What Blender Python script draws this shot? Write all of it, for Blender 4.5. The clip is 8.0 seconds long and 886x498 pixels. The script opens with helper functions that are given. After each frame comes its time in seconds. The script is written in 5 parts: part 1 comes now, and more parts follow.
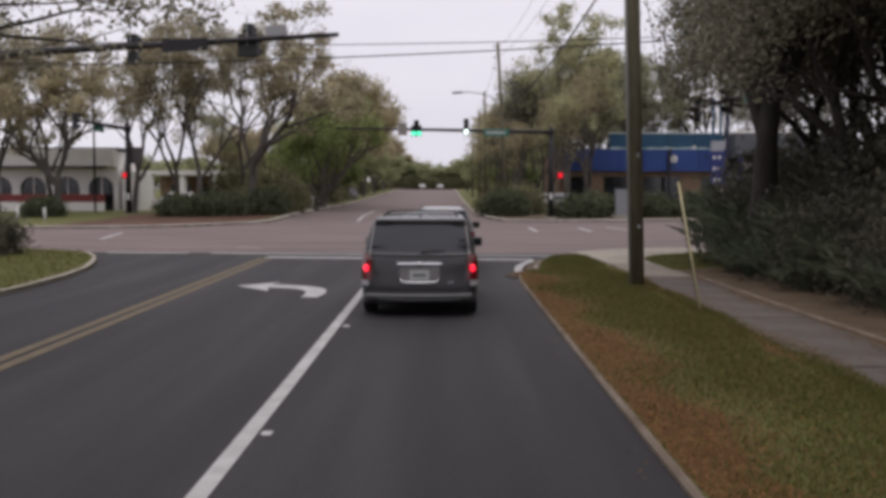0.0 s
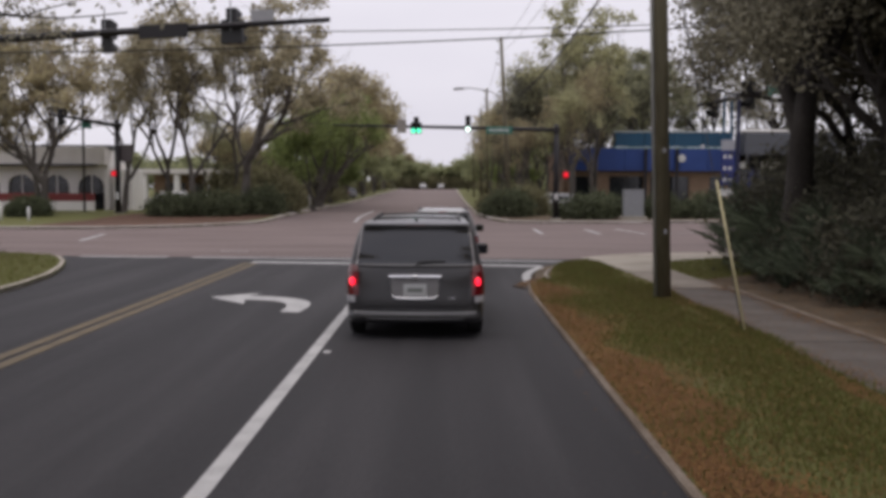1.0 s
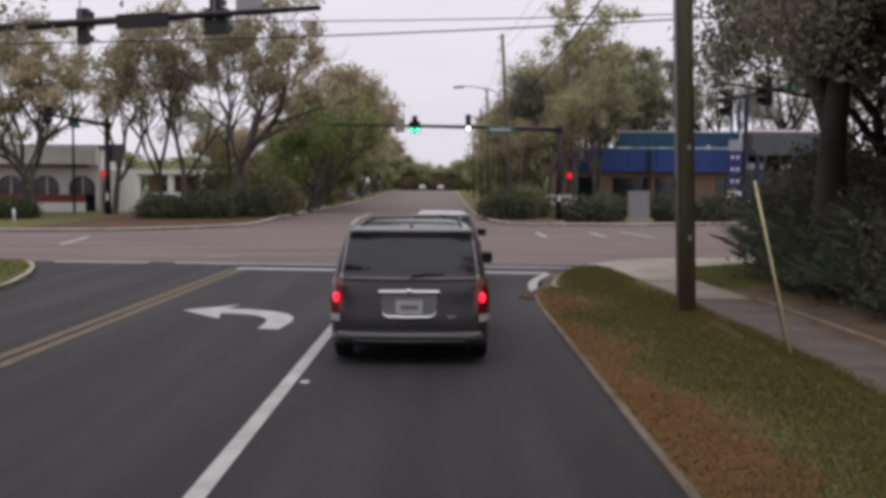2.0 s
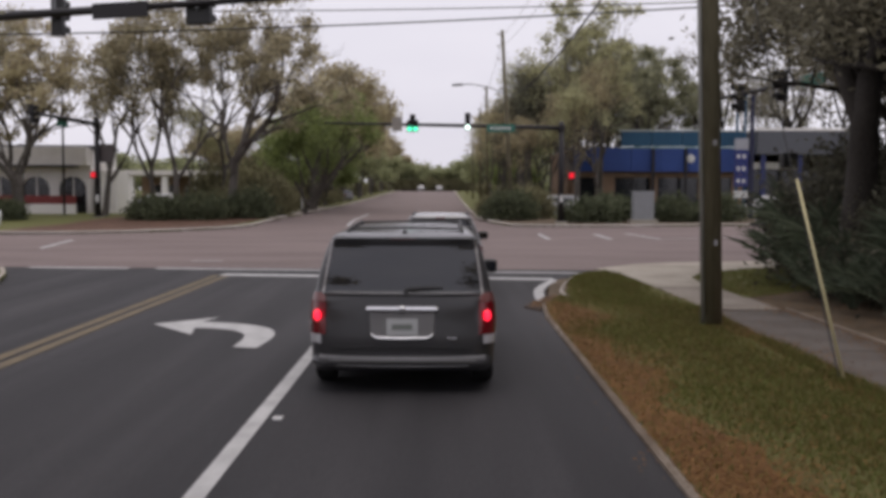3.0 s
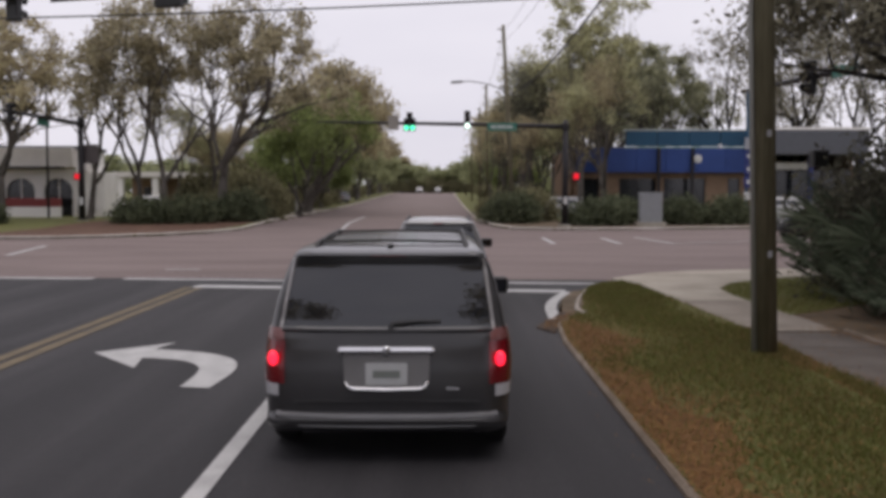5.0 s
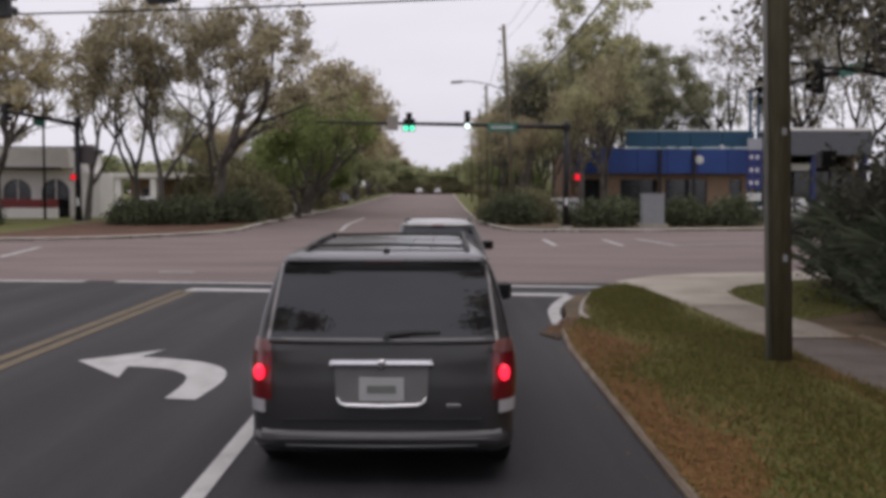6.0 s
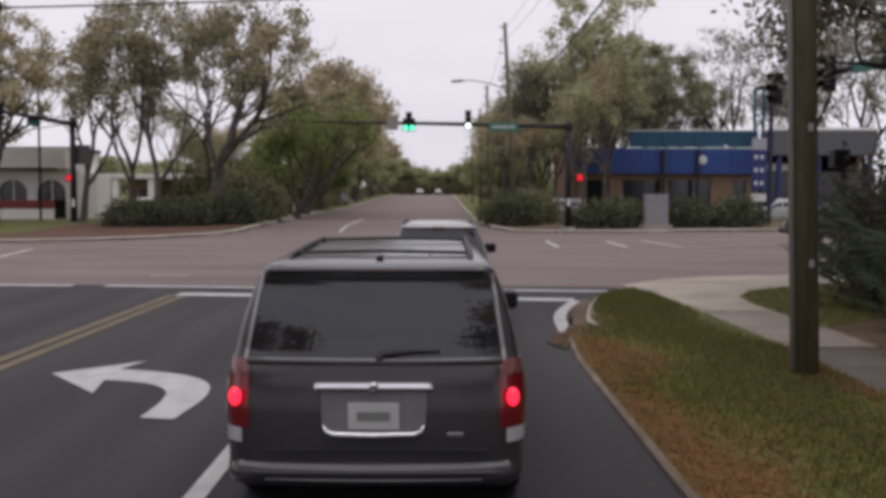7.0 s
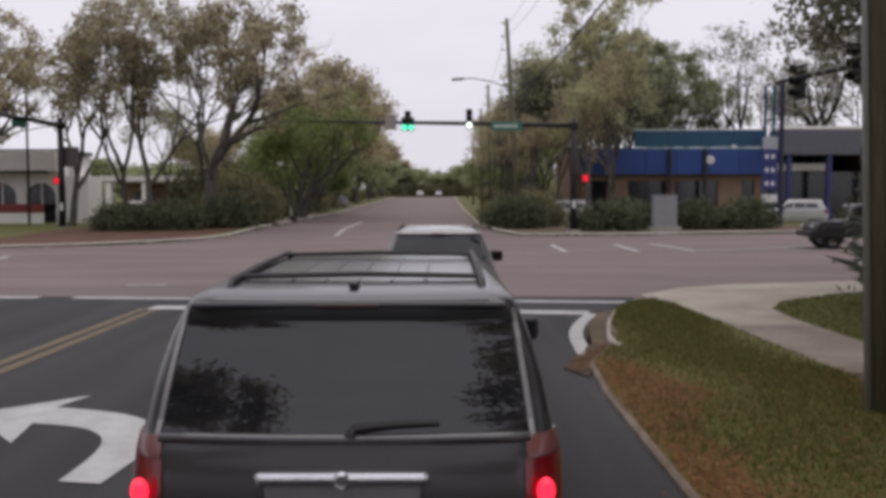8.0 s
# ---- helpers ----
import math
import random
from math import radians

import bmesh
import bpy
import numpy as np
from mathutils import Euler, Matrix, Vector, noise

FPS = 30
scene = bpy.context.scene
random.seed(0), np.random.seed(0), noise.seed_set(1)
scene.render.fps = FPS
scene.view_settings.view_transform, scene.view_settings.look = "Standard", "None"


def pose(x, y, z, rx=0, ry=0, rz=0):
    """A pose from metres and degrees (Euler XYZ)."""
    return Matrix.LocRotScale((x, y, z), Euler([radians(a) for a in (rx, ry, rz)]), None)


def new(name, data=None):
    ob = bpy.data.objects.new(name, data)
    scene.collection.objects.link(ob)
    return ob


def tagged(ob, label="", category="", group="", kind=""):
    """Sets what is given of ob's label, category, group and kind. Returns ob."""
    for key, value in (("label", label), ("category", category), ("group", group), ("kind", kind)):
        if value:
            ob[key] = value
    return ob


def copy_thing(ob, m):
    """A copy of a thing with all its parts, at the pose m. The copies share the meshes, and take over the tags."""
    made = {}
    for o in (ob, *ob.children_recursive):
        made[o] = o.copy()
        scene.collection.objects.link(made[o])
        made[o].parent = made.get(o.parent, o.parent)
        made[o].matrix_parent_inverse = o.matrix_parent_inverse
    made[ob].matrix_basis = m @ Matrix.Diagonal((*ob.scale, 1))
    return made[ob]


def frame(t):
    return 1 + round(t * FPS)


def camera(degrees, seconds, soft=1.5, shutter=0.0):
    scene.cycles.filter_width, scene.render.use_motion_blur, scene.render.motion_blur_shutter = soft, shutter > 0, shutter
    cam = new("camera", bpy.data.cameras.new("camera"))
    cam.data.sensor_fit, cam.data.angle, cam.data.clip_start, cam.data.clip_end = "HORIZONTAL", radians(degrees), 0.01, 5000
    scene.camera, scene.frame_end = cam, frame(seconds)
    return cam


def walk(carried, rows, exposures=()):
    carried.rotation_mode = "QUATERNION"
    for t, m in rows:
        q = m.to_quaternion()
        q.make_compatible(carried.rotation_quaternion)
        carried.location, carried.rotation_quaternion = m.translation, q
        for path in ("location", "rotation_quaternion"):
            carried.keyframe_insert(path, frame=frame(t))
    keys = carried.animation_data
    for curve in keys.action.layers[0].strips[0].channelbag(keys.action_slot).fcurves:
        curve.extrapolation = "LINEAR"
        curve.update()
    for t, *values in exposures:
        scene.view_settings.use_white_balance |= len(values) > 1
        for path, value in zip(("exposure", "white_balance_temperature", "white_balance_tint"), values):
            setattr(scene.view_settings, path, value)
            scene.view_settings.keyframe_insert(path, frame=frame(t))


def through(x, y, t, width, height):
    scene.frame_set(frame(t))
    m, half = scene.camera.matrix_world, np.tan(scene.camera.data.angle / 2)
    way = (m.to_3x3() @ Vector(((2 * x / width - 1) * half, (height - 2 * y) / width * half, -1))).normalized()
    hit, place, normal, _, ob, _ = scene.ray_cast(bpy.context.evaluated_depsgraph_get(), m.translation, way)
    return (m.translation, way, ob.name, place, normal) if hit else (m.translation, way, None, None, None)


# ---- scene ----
cam = camera(50.0, 8.0, soft=4.0)
PATH = [
    (0, 0.000, 0.000, 2.18, 86.532, -0.091, 0.183),
    (0.5, 0.001, 1.374, 2.18, 86.524, -0.150, 0.213),
    (1, 0.001, 2.516, 2.18, 86.519, -0.247, 0.232),
    (1.5, 0.002, 3.531, 2.18, 86.563, -0.323, 0.219),
    (3, 0.004, 6.166, 2.18, 86.636, -0.187, 0.138),
    (3.5, 0.004, 6.939, 2.18, 86.675, -0.101, 0.114),
    (4, 0.004, 7.666, 2.18, 86.712, -0.092, 0.071),
    (4.5, 0.005, 8.322, 2.18, 86.725, -0.078, 0.066),
    (6, 0.005, 9.339, 2.18, 86.808, -0.121, 0.048),
    (6.5, 0.006, 9.684, 2.18, 86.834, -0.109, 0.060),
    (7, 0.006, 10.188, 2.18, 86.850, -0.090, 0.078),
    (7.5, 0.006, 10.907, 2.18, 86.921, 0.063, 0.053),
    (8, 0.007, 12.185, 2.18, 86.974, 0.136, 0.106),
]
walk(cam, [(t, pose(*p)) for t, *p in PATH], [(0.0, -0.05, 6800, 15), (8.0, -0.05, 6800, 15)])

# ---- light ----
world = bpy.data.worlds.new("overcast_sky")
scene.world = world
world.use_nodes = True
wn, wl = world.node_tree.nodes, world.node_tree.links
bg = wn["Background"]
sky = wn.new("ShaderNodeTexSky")
sky.sky_type = "NISHITA"
sky.sun_disc = False
sky.sun_elevation, sky.sun_rotation = radians(85), radians(20)
sky.dust_density, sky.air_density = 4.0, 1.0
cloud = wn.new("ShaderNodeMix")
cloud.data_type = "RGBA"
cloud.inputs[0].default_value = 0.93
cloud.inputs[7].default_value = (8.0, 8.1, 9.0, 1)
wl.new(sky.outputs[0], cloud.inputs[6])
# soft unevenness of the cloud layer
wt = wn.new("ShaderNodeTexCoord")
wm = wn.new("ShaderNodeMapping")
wm.inputs["Scale"].default_value = (1.0, 1.0, 3.0)
wz = wn.new("ShaderNodeTexNoise")
wz.inputs["Scale"].default_value, wz.inputs["Detail"].default_value = 2.2, 4
wr = wn.new("ShaderNodeValToRGB")
wr.color_ramp.elements[0].position, wr.color_ramp.elements[0].color = 0.3, (7.6, 7.8, 8.9, 1)
wr.color_ramp.elements[1].position, wr.color_ramp.elements[1].color = 0.7, (9.1, 9.25, 10.2, 1)
wl.new(wt.outputs["Generated"], wm.inputs[0])
wl.new(wm.outputs[0], wz.inputs["Vector"])
wl.new(wz.outputs[0], wr.inputs[0])
wl.new(wr.outputs[0], cloud.inputs[7])
wl.new(cloud.outputs[2], bg.inputs[0])
bg.inputs[1].default_value = 0.1
sun_data = bpy.data.lights.new("sun", "SUN")
sun_data.energy, sun_data.angle, sun_data.color = 1.5, radians(62), (1.0, 0.97, 0.93)
sun = new("sun", sun_data)
sun.matrix_world = pose(0, 0, 60, -5, 0, -20)

# ---- materials ----


def ramp_material(name, colours, scale=4.0, fine=60.0, rough=0.85, bump=0.2, bump_scale=80.0, metallic=0.0, spread=0.0,
                  island=0.0, stretch=(1, 1, 1), spec=0.3, coat=0.0, grain=0.5):
    """Two noises, coarse and fine, blend the given colours; bump from the fine one."""
    m = bpy.data.materials.new(name)
    m.use_nodes = True
    n, l = m.node_tree.nodes, m.node_tree.links
    b = n["Principled BSDF"]
    tc = n.new("ShaderNodeTexCoord")
    mp = n.new("ShaderNodeMapping")
    mp.inputs["Scale"].default_value = stretch
    l.new(tc.outputs["Object"], mp.inputs[0])
    a = n.new("ShaderNodeTexNoise")
    a.inputs["Scale"].default_value, a.inputs["Detail"].default_value = scale, 5
    f = n.new("ShaderNodeTexNoise")
    f.inputs["Scale"].default_value, f.inputs["Detail"].default_value = fine, 3
    l.new(mp.outputs[0], a.inputs["Vector"])
    l.new(mp.outputs[0], f.inputs["Vector"])
    mix = n.new("ShaderNodeMath")
    mix.operation = "MULTIPLY_ADD"
    mix.inputs[1].default_value = grain
    l.new(f.outputs[0], mix.inputs[0])
    half = n.new("ShaderNodeMath")
    half.operation = "MULTIPLY_ADD"
    half.inputs[1].default_value = 1.0 - grain
    half.inputs[2].default_value = 0.0
    l.new(a.outputs[0], half.inputs[0])
    l.new(half.outputs[0], mix.inputs[2])
    last = mix
    if spread or island:
        r = n.new("ShaderNodeObjectInfo" if spread else "ShaderNodeNewGeometry")
        add = n.new("ShaderNodeMath")
        add.operation = "MULTIPLY_ADD"
        add.inputs[1].default_value = spread or island
        l.new(r.outputs["Random" if spread else "Random Per Island"], add.inputs[0])
        off = n.new("ShaderNodeMath")
        off.operation = "SUBTRACT"
        off.inputs[1].default_value = (spread or island) / 2
        l.new(mix.outputs[0], off.inputs[0])
        l.new(off.outputs[0], add.inputs[2])
        last = add
    cr = n.new("ShaderNodeValToRGB")
    e = cr.color_ramp.elements
    while len(e) < len(colours):
        e.new(0.5)
    for i, c in enumerate(colours):
        e[i].position = 0.3 + 0.4 * i / max(1, len(colours) - 1)
        e[i].color = (*c, 1)
    l.new(last.outputs[0], cr.inputs[0])
    l.new(cr.outputs[0], b.inputs["Base Color"])
    b.inputs["Roughness"].default_value = rough
    b.inputs["Metallic"].default_value = metallic
    b.inputs["Specular IOR Level"].default_value = spec
    b.inputs["Coat Weight"].default_value = coat
    b.inputs["Coat Roughness"].default_value = 0.14
    if bump:
        g = n.new("ShaderNodeTexNoise")
        g.inputs["Scale"].default_value, g.inputs["Detail"].default_value = bump_scale, 4
        l.new(mp.outputs[0], g.inputs["Vector"])
        bp = n.new("ShaderNodeBump")
        bp.inputs["Strength"].default_value, bp.inputs["Distance"].default_value = bump, 0.02
        l.new(g.outputs[0], bp.inputs["Height"])
        l.new(bp.outputs[0], b.inputs["Normal"])
    return m


def plain(name, colour, rough=0.5, metallic=0.0, spec=0.5, coat=0.0):
    c = np.array(colour)
    return ramp_material(name, [tuple(c * 0.85), tuple(c), tuple(np.minimum(c * 1.12, 1))], 3, 90, rough, 0.04, 120, metallic,
                         spec=spec, coat=coat)


def lit(name, colour, strength):
    m = bpy.data.materials.new(name)
    m.use_nodes = True
    b = m.node_tree.nodes["Principled BSDF"]
    b.inputs["Base Color"].default_value = (*[c * 0.3 for c in colour], 1)
    b.inputs["Emission Color"].default_value = (*colour, 1)
    b.inputs["Emission Strength"].default_value = strength
    return m


ASPHALT = ramp_material("dark_asphalt", [(0.0105, 0.01, 0.0118), (0.021, 0.02, 0.0226), (0.044, 0.0415, 0.045)], 1.3, 160, 0.75, 0.35, 220, stretch=(1, 0.05, 1), grain=0.35)
ASPHALT_OLD = ramp_material("worn_asphalt", [(0.105, 0.08, 0.076), (0.152, 0.117, 0.111), (0.2, 0.158, 0.15)], 0.5, 120, 0.85, 0.3, 200, stretch=(0.25, 1, 1), grain=0.45)
CONCRETE = ramp_material("sidewalk_concrete", [(0.18, 0.155, 0.125), (0.31, 0.28, 0.235), (0.41, 0.375, 0.325)], 0.9, 45, 0.9, 0.2, 150)
KERB = ramp_material("kerb_concrete", [(0.2, 0.175, 0.145), (0.32, 0.285, 0.25), (0.42, 0.385, 0.35)], 2.5, 40, 0.9, 0.3, 120)
PAINT_WHITE = ramp_material("worn_white_road_paint", [(0.19, 0.19, 0.19), (0.38, 0.38, 0.38), (0.5, 0.5, 0.5)], 3, 110, 0.7, 0.15, 200, grain=0.6)
PAINT_YELLOW = ramp_material("worn_yellow_road_paint", [(0.065, 0.054, 0.042), (0.12, 0.092, 0.055), (0.18, 0.132, 0.068)], 2, 110, 0.7, 0.15, 200, grain=0.6)
CONCRETE_MID = ramp_material("stained_tan_concrete", [(0.13, 0.108, 0.088), (0.23, 0.2, 0.17), (0.31, 0.28, 0.24)], 1.1, 30, 0.9, 0.25, 120)
SOIL = ramp_material("leafy_soil", [(0.045, 0.035, 0.022), (0.1, 0.075, 0.05), (0.17, 0.12, 0.08)], 1.2, 40, 0.95, 0.6, 60)
TURF = ramp_material("turf", [(0.105, 0.075, 0.032), (0.1, 0.098, 0.032), (0.105, 0.115, 0.034), (0.125, 0.1, 0.042)], 0.5, 25, 0.95, 0.6, 60)
# Dirt and the shade of the trees are both in this dark tone.
CONCRETE_OLD = ramp_material("dirty_shaded_old_concrete", [(0.07, 0.058, 0.05), (0.112, 0.097, 0.087), (0.16, 0.142, 0.13)], 1.1, 50, 0.92, 0.25, 120)
LEAF_BED = ramp_material("reddish_leaf_bed", [(0.05, 0.026, 0.017), (0.09, 0.048, 0.032), (0.13, 0.075, 0.05)], 0.8, 18, 0.95, 0.6, 50)
WOOD_POLE = ramp_material("weathered_pole_wood", [(0.075, 0.066, 0.04), (0.135, 0.12, 0.077), (0.19, 0.17, 0.12)], 6, 40, 0.9, 0.5, 50, stretch=(1, 1, 0.06))
BARK = ramp_material("bark", [(0.048, 0.042, 0.037), (0.095, 0.084, 0.074), (0.15, 0.134, 0.119)], 3, 30, 0.95, 0.6, 30, stretch=(1, 1, 0.3))
STEEL_DARK = plain("dark_bronze_steel", (0.018, 0.016, 0.018), 0.5, 0.3)
STEEL = plain("galvanised_steel", (0.3, 0.31, 0.32), 0.45, 0.7)
BLACK = plain("black_housing", (0.012, 0.012, 0.013), 0.5)
CABLE = plain("black_cable", (0.02, 0.02, 0.022), 0.7)

# ---- helpers of this scene ----


def G(y):
    """Height of the ground: the cross street and its far side lie a little higher than the approach."""
    s = min(max((y - 28) / 30, 0), 1)
    k = min(max((y - 62) / 9, 0), 1)
    f = min(max((y - 85) / 220, 0), 1)
    return 0.12 * s * s * (3 - 2 * s) + 0.23 * k * k * (3 - 2 * k) + 2.4 * f * f * (3 - 2 * f)


def mesh_of(bm, name, material, smooth=False):
    me = bpy.data.meshes.new(name)
    if smooth:
        sharp = [e for e in bm.edges if len(e.link_faces) == 2 and e.calc_face_angle(0.0) > 0.75]
        if sharp:
            bmesh.ops.split_edges(bm, edges=sharp)
    bm.to_mesh(me)
    bm.free()
    me.materials.append(material)
    if smooth:
        me.polygons.foreach_set("use_smooth", [True] * len(me.polygons))
    return me


def part(name, bm, material, parent=None, label="", smooth=False):
    ob = new(name, mesh_of(bm, name, material, smooth))
    if parent:
        ob.parent = parent
    if label:
        tagged(ob, label)
    return ob


def thing(name, label, category, at=(0, 0, 0), turn=0.0, group="", kind=""):
    ob = new(name)
    ob.matrix_world = pose(*at, 0, 0, turn)
    return tagged(ob, label, category, group, kind)


def box(bm, size, at=(0, 0, 0), m=None, bevel=0.0):
    g = bmesh.ops.create_cube(bm, size=1.0)
    vs = g["verts"]
    bmesh.ops.scale(bm, vec=size, verts=vs)
    if bevel:
        es = list({e for v in vs for e in v.link_edges})
        r = bmesh.ops.bevel(bm, geom=es, offset=bevel, segments=2, affect="EDGES", profile=0.5)
        vs = list({v for f in r["faces"] for v in f.verts} | {v for v in vs if v.is_valid})
    mat = Matrix.Translation(at) @ (m or Matrix())
    bmesh.ops.transform(bm, matrix=mat, verts=vs)
    return bm


def tube(bm, pts, radii, sides=8, cap=True):
    """A tube along points with a radius at each."""
    pts = [Vector(p) for p in pts]
    if not isinstance(radii, (list, tuple)):
        radii = [radii] * len(pts)
    rings = []
    for i, p in enumerate(pts):
        d = (pts[min(i + 1, len(pts) - 1)] - pts[max(i - 1, 0)]).normalized()
        u = d.cross(Vector((0, 0, 1)) if abs(d.z) < 0.9 else Vector((1, 0, 0))).normalized()
        v = d.cross(u)
        rings.append([bm.verts.new(p + radii[i] * (math.cos(a) * u + math.sin(a) * v)) for a in [2 * math.pi * k / sides for k in range(sides)]])
    for a, b in zip(rings, rings[1:]):
        for k in range(sides):
            bm.faces.new((a[k], a[(k + 1) % sides], b[(k + 1) % sides], b[k]))
    if cap:
        bm.faces.new(rings[0][::-1])
        bm.faces.new(rings[-1])
    return bm


def sheet(name, outline, dz, material, label, category, skirt=0.0, kind="structure"):
    """A flat piece of ground with the given outline, which follows the rise of the street."""
    bm = bmesh.new()
    f = bm.faces.new([bm.verts.new((x, y, 0)) for x, y in outline])
    if f.normal.z < 0 or sum(a[0] * b[1] - b[0] * a[1] for a, b in zip(outline, outline[1:] + outline[:1])) < 0:
        bmesh.ops.reverse_faces(bm, faces=[f])
    for k in [*range(28, 59, 3), 62, 63.5, 65, 66.5, 68, 69.5, 71, *range(85, 310, 15)]:
        bmesh.ops.bisect_plane(bm, geom=bm.verts[:] + bm.edges[:] + bm.faces[:], plane_co=(0, k, 0), plane_no=(0, 1, 0))
    if skirt:
        edges = [e for e in bm.edges if e.is_boundary]
        r = bmesh.ops.extrude_edge_only(bm, edges=edges)
        for v in r["geom"]:
            if isinstance(v, bmesh.types.BMVert):
                v.co.z -= skirt
    bmesh.ops.triangulate(bm, faces=[f for f in bm.faces if len(f.verts) > 4])
    for v in bm.verts:
        v.co.z += G(v.co.y) + dz
    bmesh.ops.recalc_face_normals(bm, faces=bm.faces[:])
    return tagged(part(name, bm, material), label, category, kind=kind)


def dense(path, step=1.0):
    out = [Vector(path[0])]
    for a, b in zip(path, path[1:]):
        a, b = Vector(a), Vector(b)
        n = max(1, int((b - a).length / step))
        out += [a.lerp(b, (k + 1) / n) for k in range(n)]
    return out


def rounded(path, times=3):
    """Corner cutting of an open polyline."""
    p = [Vector(q) for q in path]
    for _ in range(times):
        q = [p[0]]
        for a, b in zip(p, p[1:]):
            q += [a.lerp(b, 0.25), a.lerp(b, 0.75)]
        p = q + [p[-1]]
    return p


def profile_sweep(name, path, profile, dz, material, label, category, closed=False):
    """Sweeps a profile of (offset to the right, height) along a polyline on the ground."""
    bm = bmesh.new()
    p = dense(path, 1.5)
    rings = []
    for i, q in enumerate(p):
        d = (p[min(i + 1, len(p) - 1)] - p[max(i - 1, 0)]).normalized()
        r = Vector((d.y, -d.x))
        rings.append([bm.verts.new((q.x + o * r.x, q.y + o * r.y, G(q.y) + dz + h)) for o, h in profile])
    for a, b in zip(rings, rings[1:]):
        for k in range(len(profile) - 1):
            bm.faces.new((a[k], b[k], b[k + 1], a[k + 1]))
    if len(profile) > 2:
        bm.faces.new(rings[0])
        bm.faces.new(rings[-1][::-1])
    bmesh.ops.recalc_face_normals(bm, faces=bm.faces[:])
    return tagged(part(name, bm, material), label, category, kind="structure")


def stripe(name, path, width, label, material=None, dz=0.012):
    return profile_sweep(name, path, [(width / 2, 0), (-width / 2, 0)], dz, material or PAINT_WHITE, label, "road marking")


KERB_DIRTY = ramp_material("stained_kerb_concrete", [(0.09, 0.065, 0.045), (0.16, 0.125, 0.095), (0.26, 0.22, 0.18)], 1.5, 40, 0.9, 0.3, 120)


def kerb(path, label="low weathered concrete kerb beside the road", width=0.13, height=0.12, material=None):
    return profile_sweep("kerb", path, [(0, -0.2), (0, height - 0.03), (0.03, height), (width, height), (width, -0.2)], 0, material or KERB, label, "kerb")


# ---- ground and roads ----
sheet("ground", [(-900, -300), (900, -300), (900, 2500), (-900, 2500)], -0.03, SOIL, "wide soil ground covered with leaf litter", "ground")
sheet("road_approach", [(-9.6, -60), (2.4, -60), (2.4, 26), (3.3, 30.2), (4.2, 33), (-15.5, 33.6), (-14, 31), (-11.5, 27), (-9.6, 18)], 0.004, ASPHALT, "dark grey asphalt road leading to the crossing", "road")
sheet("road_crossing", [(-250, 31), (250, 31), (250, 80), (30, 72), (3.4, 72), (2.6, 308), (-14.2, 308), (-12.6, 72), (-30, 60), (-250, 60)], 0.0, ASPHALT_OLD, "worn brownish asphalt of the wide crossing street", "road")
VERGE_R = rounded([(1.73, -60), (1.735, 8), (1.75, 18), (1.77, 24.1), (2.2, 25.4), (2.6, 26.6), (2.85, 28.9), (3.1, 30.0), (3.6, 31.4), (4.35, 32.2)], 1)
sheet("verge_right", [(v[0] + 0.05, v[1]) for v in VERGE_R] + [(4.6, 31.4), (4.75, 28), (4.85, 24), (4.75, 18), (4.6, 12), (4.6, -60)], 0.06, TURF, "mown grass verge with fallen brown leaves", "grass verge", 0.3)
sheet("sidewalk_bed", [(4.58, -60), (4.58, 12), (4.73, 18), (4.82, 23.7), (6.22, 23.7), (6.17, 18), (6.17, -60)], 0.035, SOIL, "dark soil bed under the sidewalk slabs", "soil")
RAMP = [(4.75, 27.98), (4.6, 31.4), (4.35, 32.2), (4.3, 33), (5.6, 34.6), (7.1, 35.4), (10.3, 36.2), (60, 38.5), (60, 36.4), (12, 34.4), (8.66, 33.1), (6.9, 31.6), (6.3, 30.4), (6.15, 28.8), (6.17, 27.98)]
sheet("sidewalk_ramp", RAMP, 0.058, CONCRETE, "pale newer concrete of the flared corner ramp", "sidewalk", 0.3)
sheet("sidewalk_bay", [(4.83, 23.62), (4.75, 27.97), (6.17, 27.97), (6.25, 26), (6.22, 23.62)], 0.056, CONCRETE_MID, "tan stained concrete bay before the corner ramp", "sidewalk", 0.3)
kerb([(6.2, -20), (6.2, 18), (6.27, 23.6)], "thin soil-stained edging of the old sidewalk", 0.07, 0.1, KERB_DIRTY)
sheet("verge_corner", [(6.15, -60), (6.15, 18), (6.25, 26), (6.15, 28.8), (6.3, 30.4), (6.9, 31.6), (8.66, 33.1), (12, 34.4), (60, 36.4), (60, -60)], 0.045, SOIL, "brown leaf-covered soil under the trees", "soil", 0.3)
sheet("grass_corner", [(6.18, 25.6), (6.17, 28.8), (6.32, 30.4), (6.92, 31.6), (8.66, 33.06), (12, 34.36), (14, 34.9), (13, 30), (8.5, 27.6)], 0.06, TURF, "small triangle of grass beside the sidewalk", "grass verge", 0.1)
ISLE = rounded([(-9.1, -60), (-9.1, 19.2), (-9.5, 24.9), (-10.8, 29.5), (-12.4, 32.8), (-16.2, 34.5), (-40, 36)], 1)
sheet("verge_left", [tuple(v) for v in ISLE] + [(-60, 36), (-60, -60)], 0.11, TURF, "grass verge at the corner of the road", "grass verge", 0.3)
FAR_L = rounded([(-250, 47), (-40, 51.4), (-23, 52.0), (-17.2, 52.7), (-12.8, 57.6), (-11.3, 66), (-11.8, 78), (-12.6, 100), (-13.5, 300), (-14, 700)], 1)
sheet("verge_far_left", [tuple(v) for v in FAR_L] + [(-250, 700)], 0.1, TURF, "leaf-strewn grass corner across the crossing", "grass verge", 0.3)
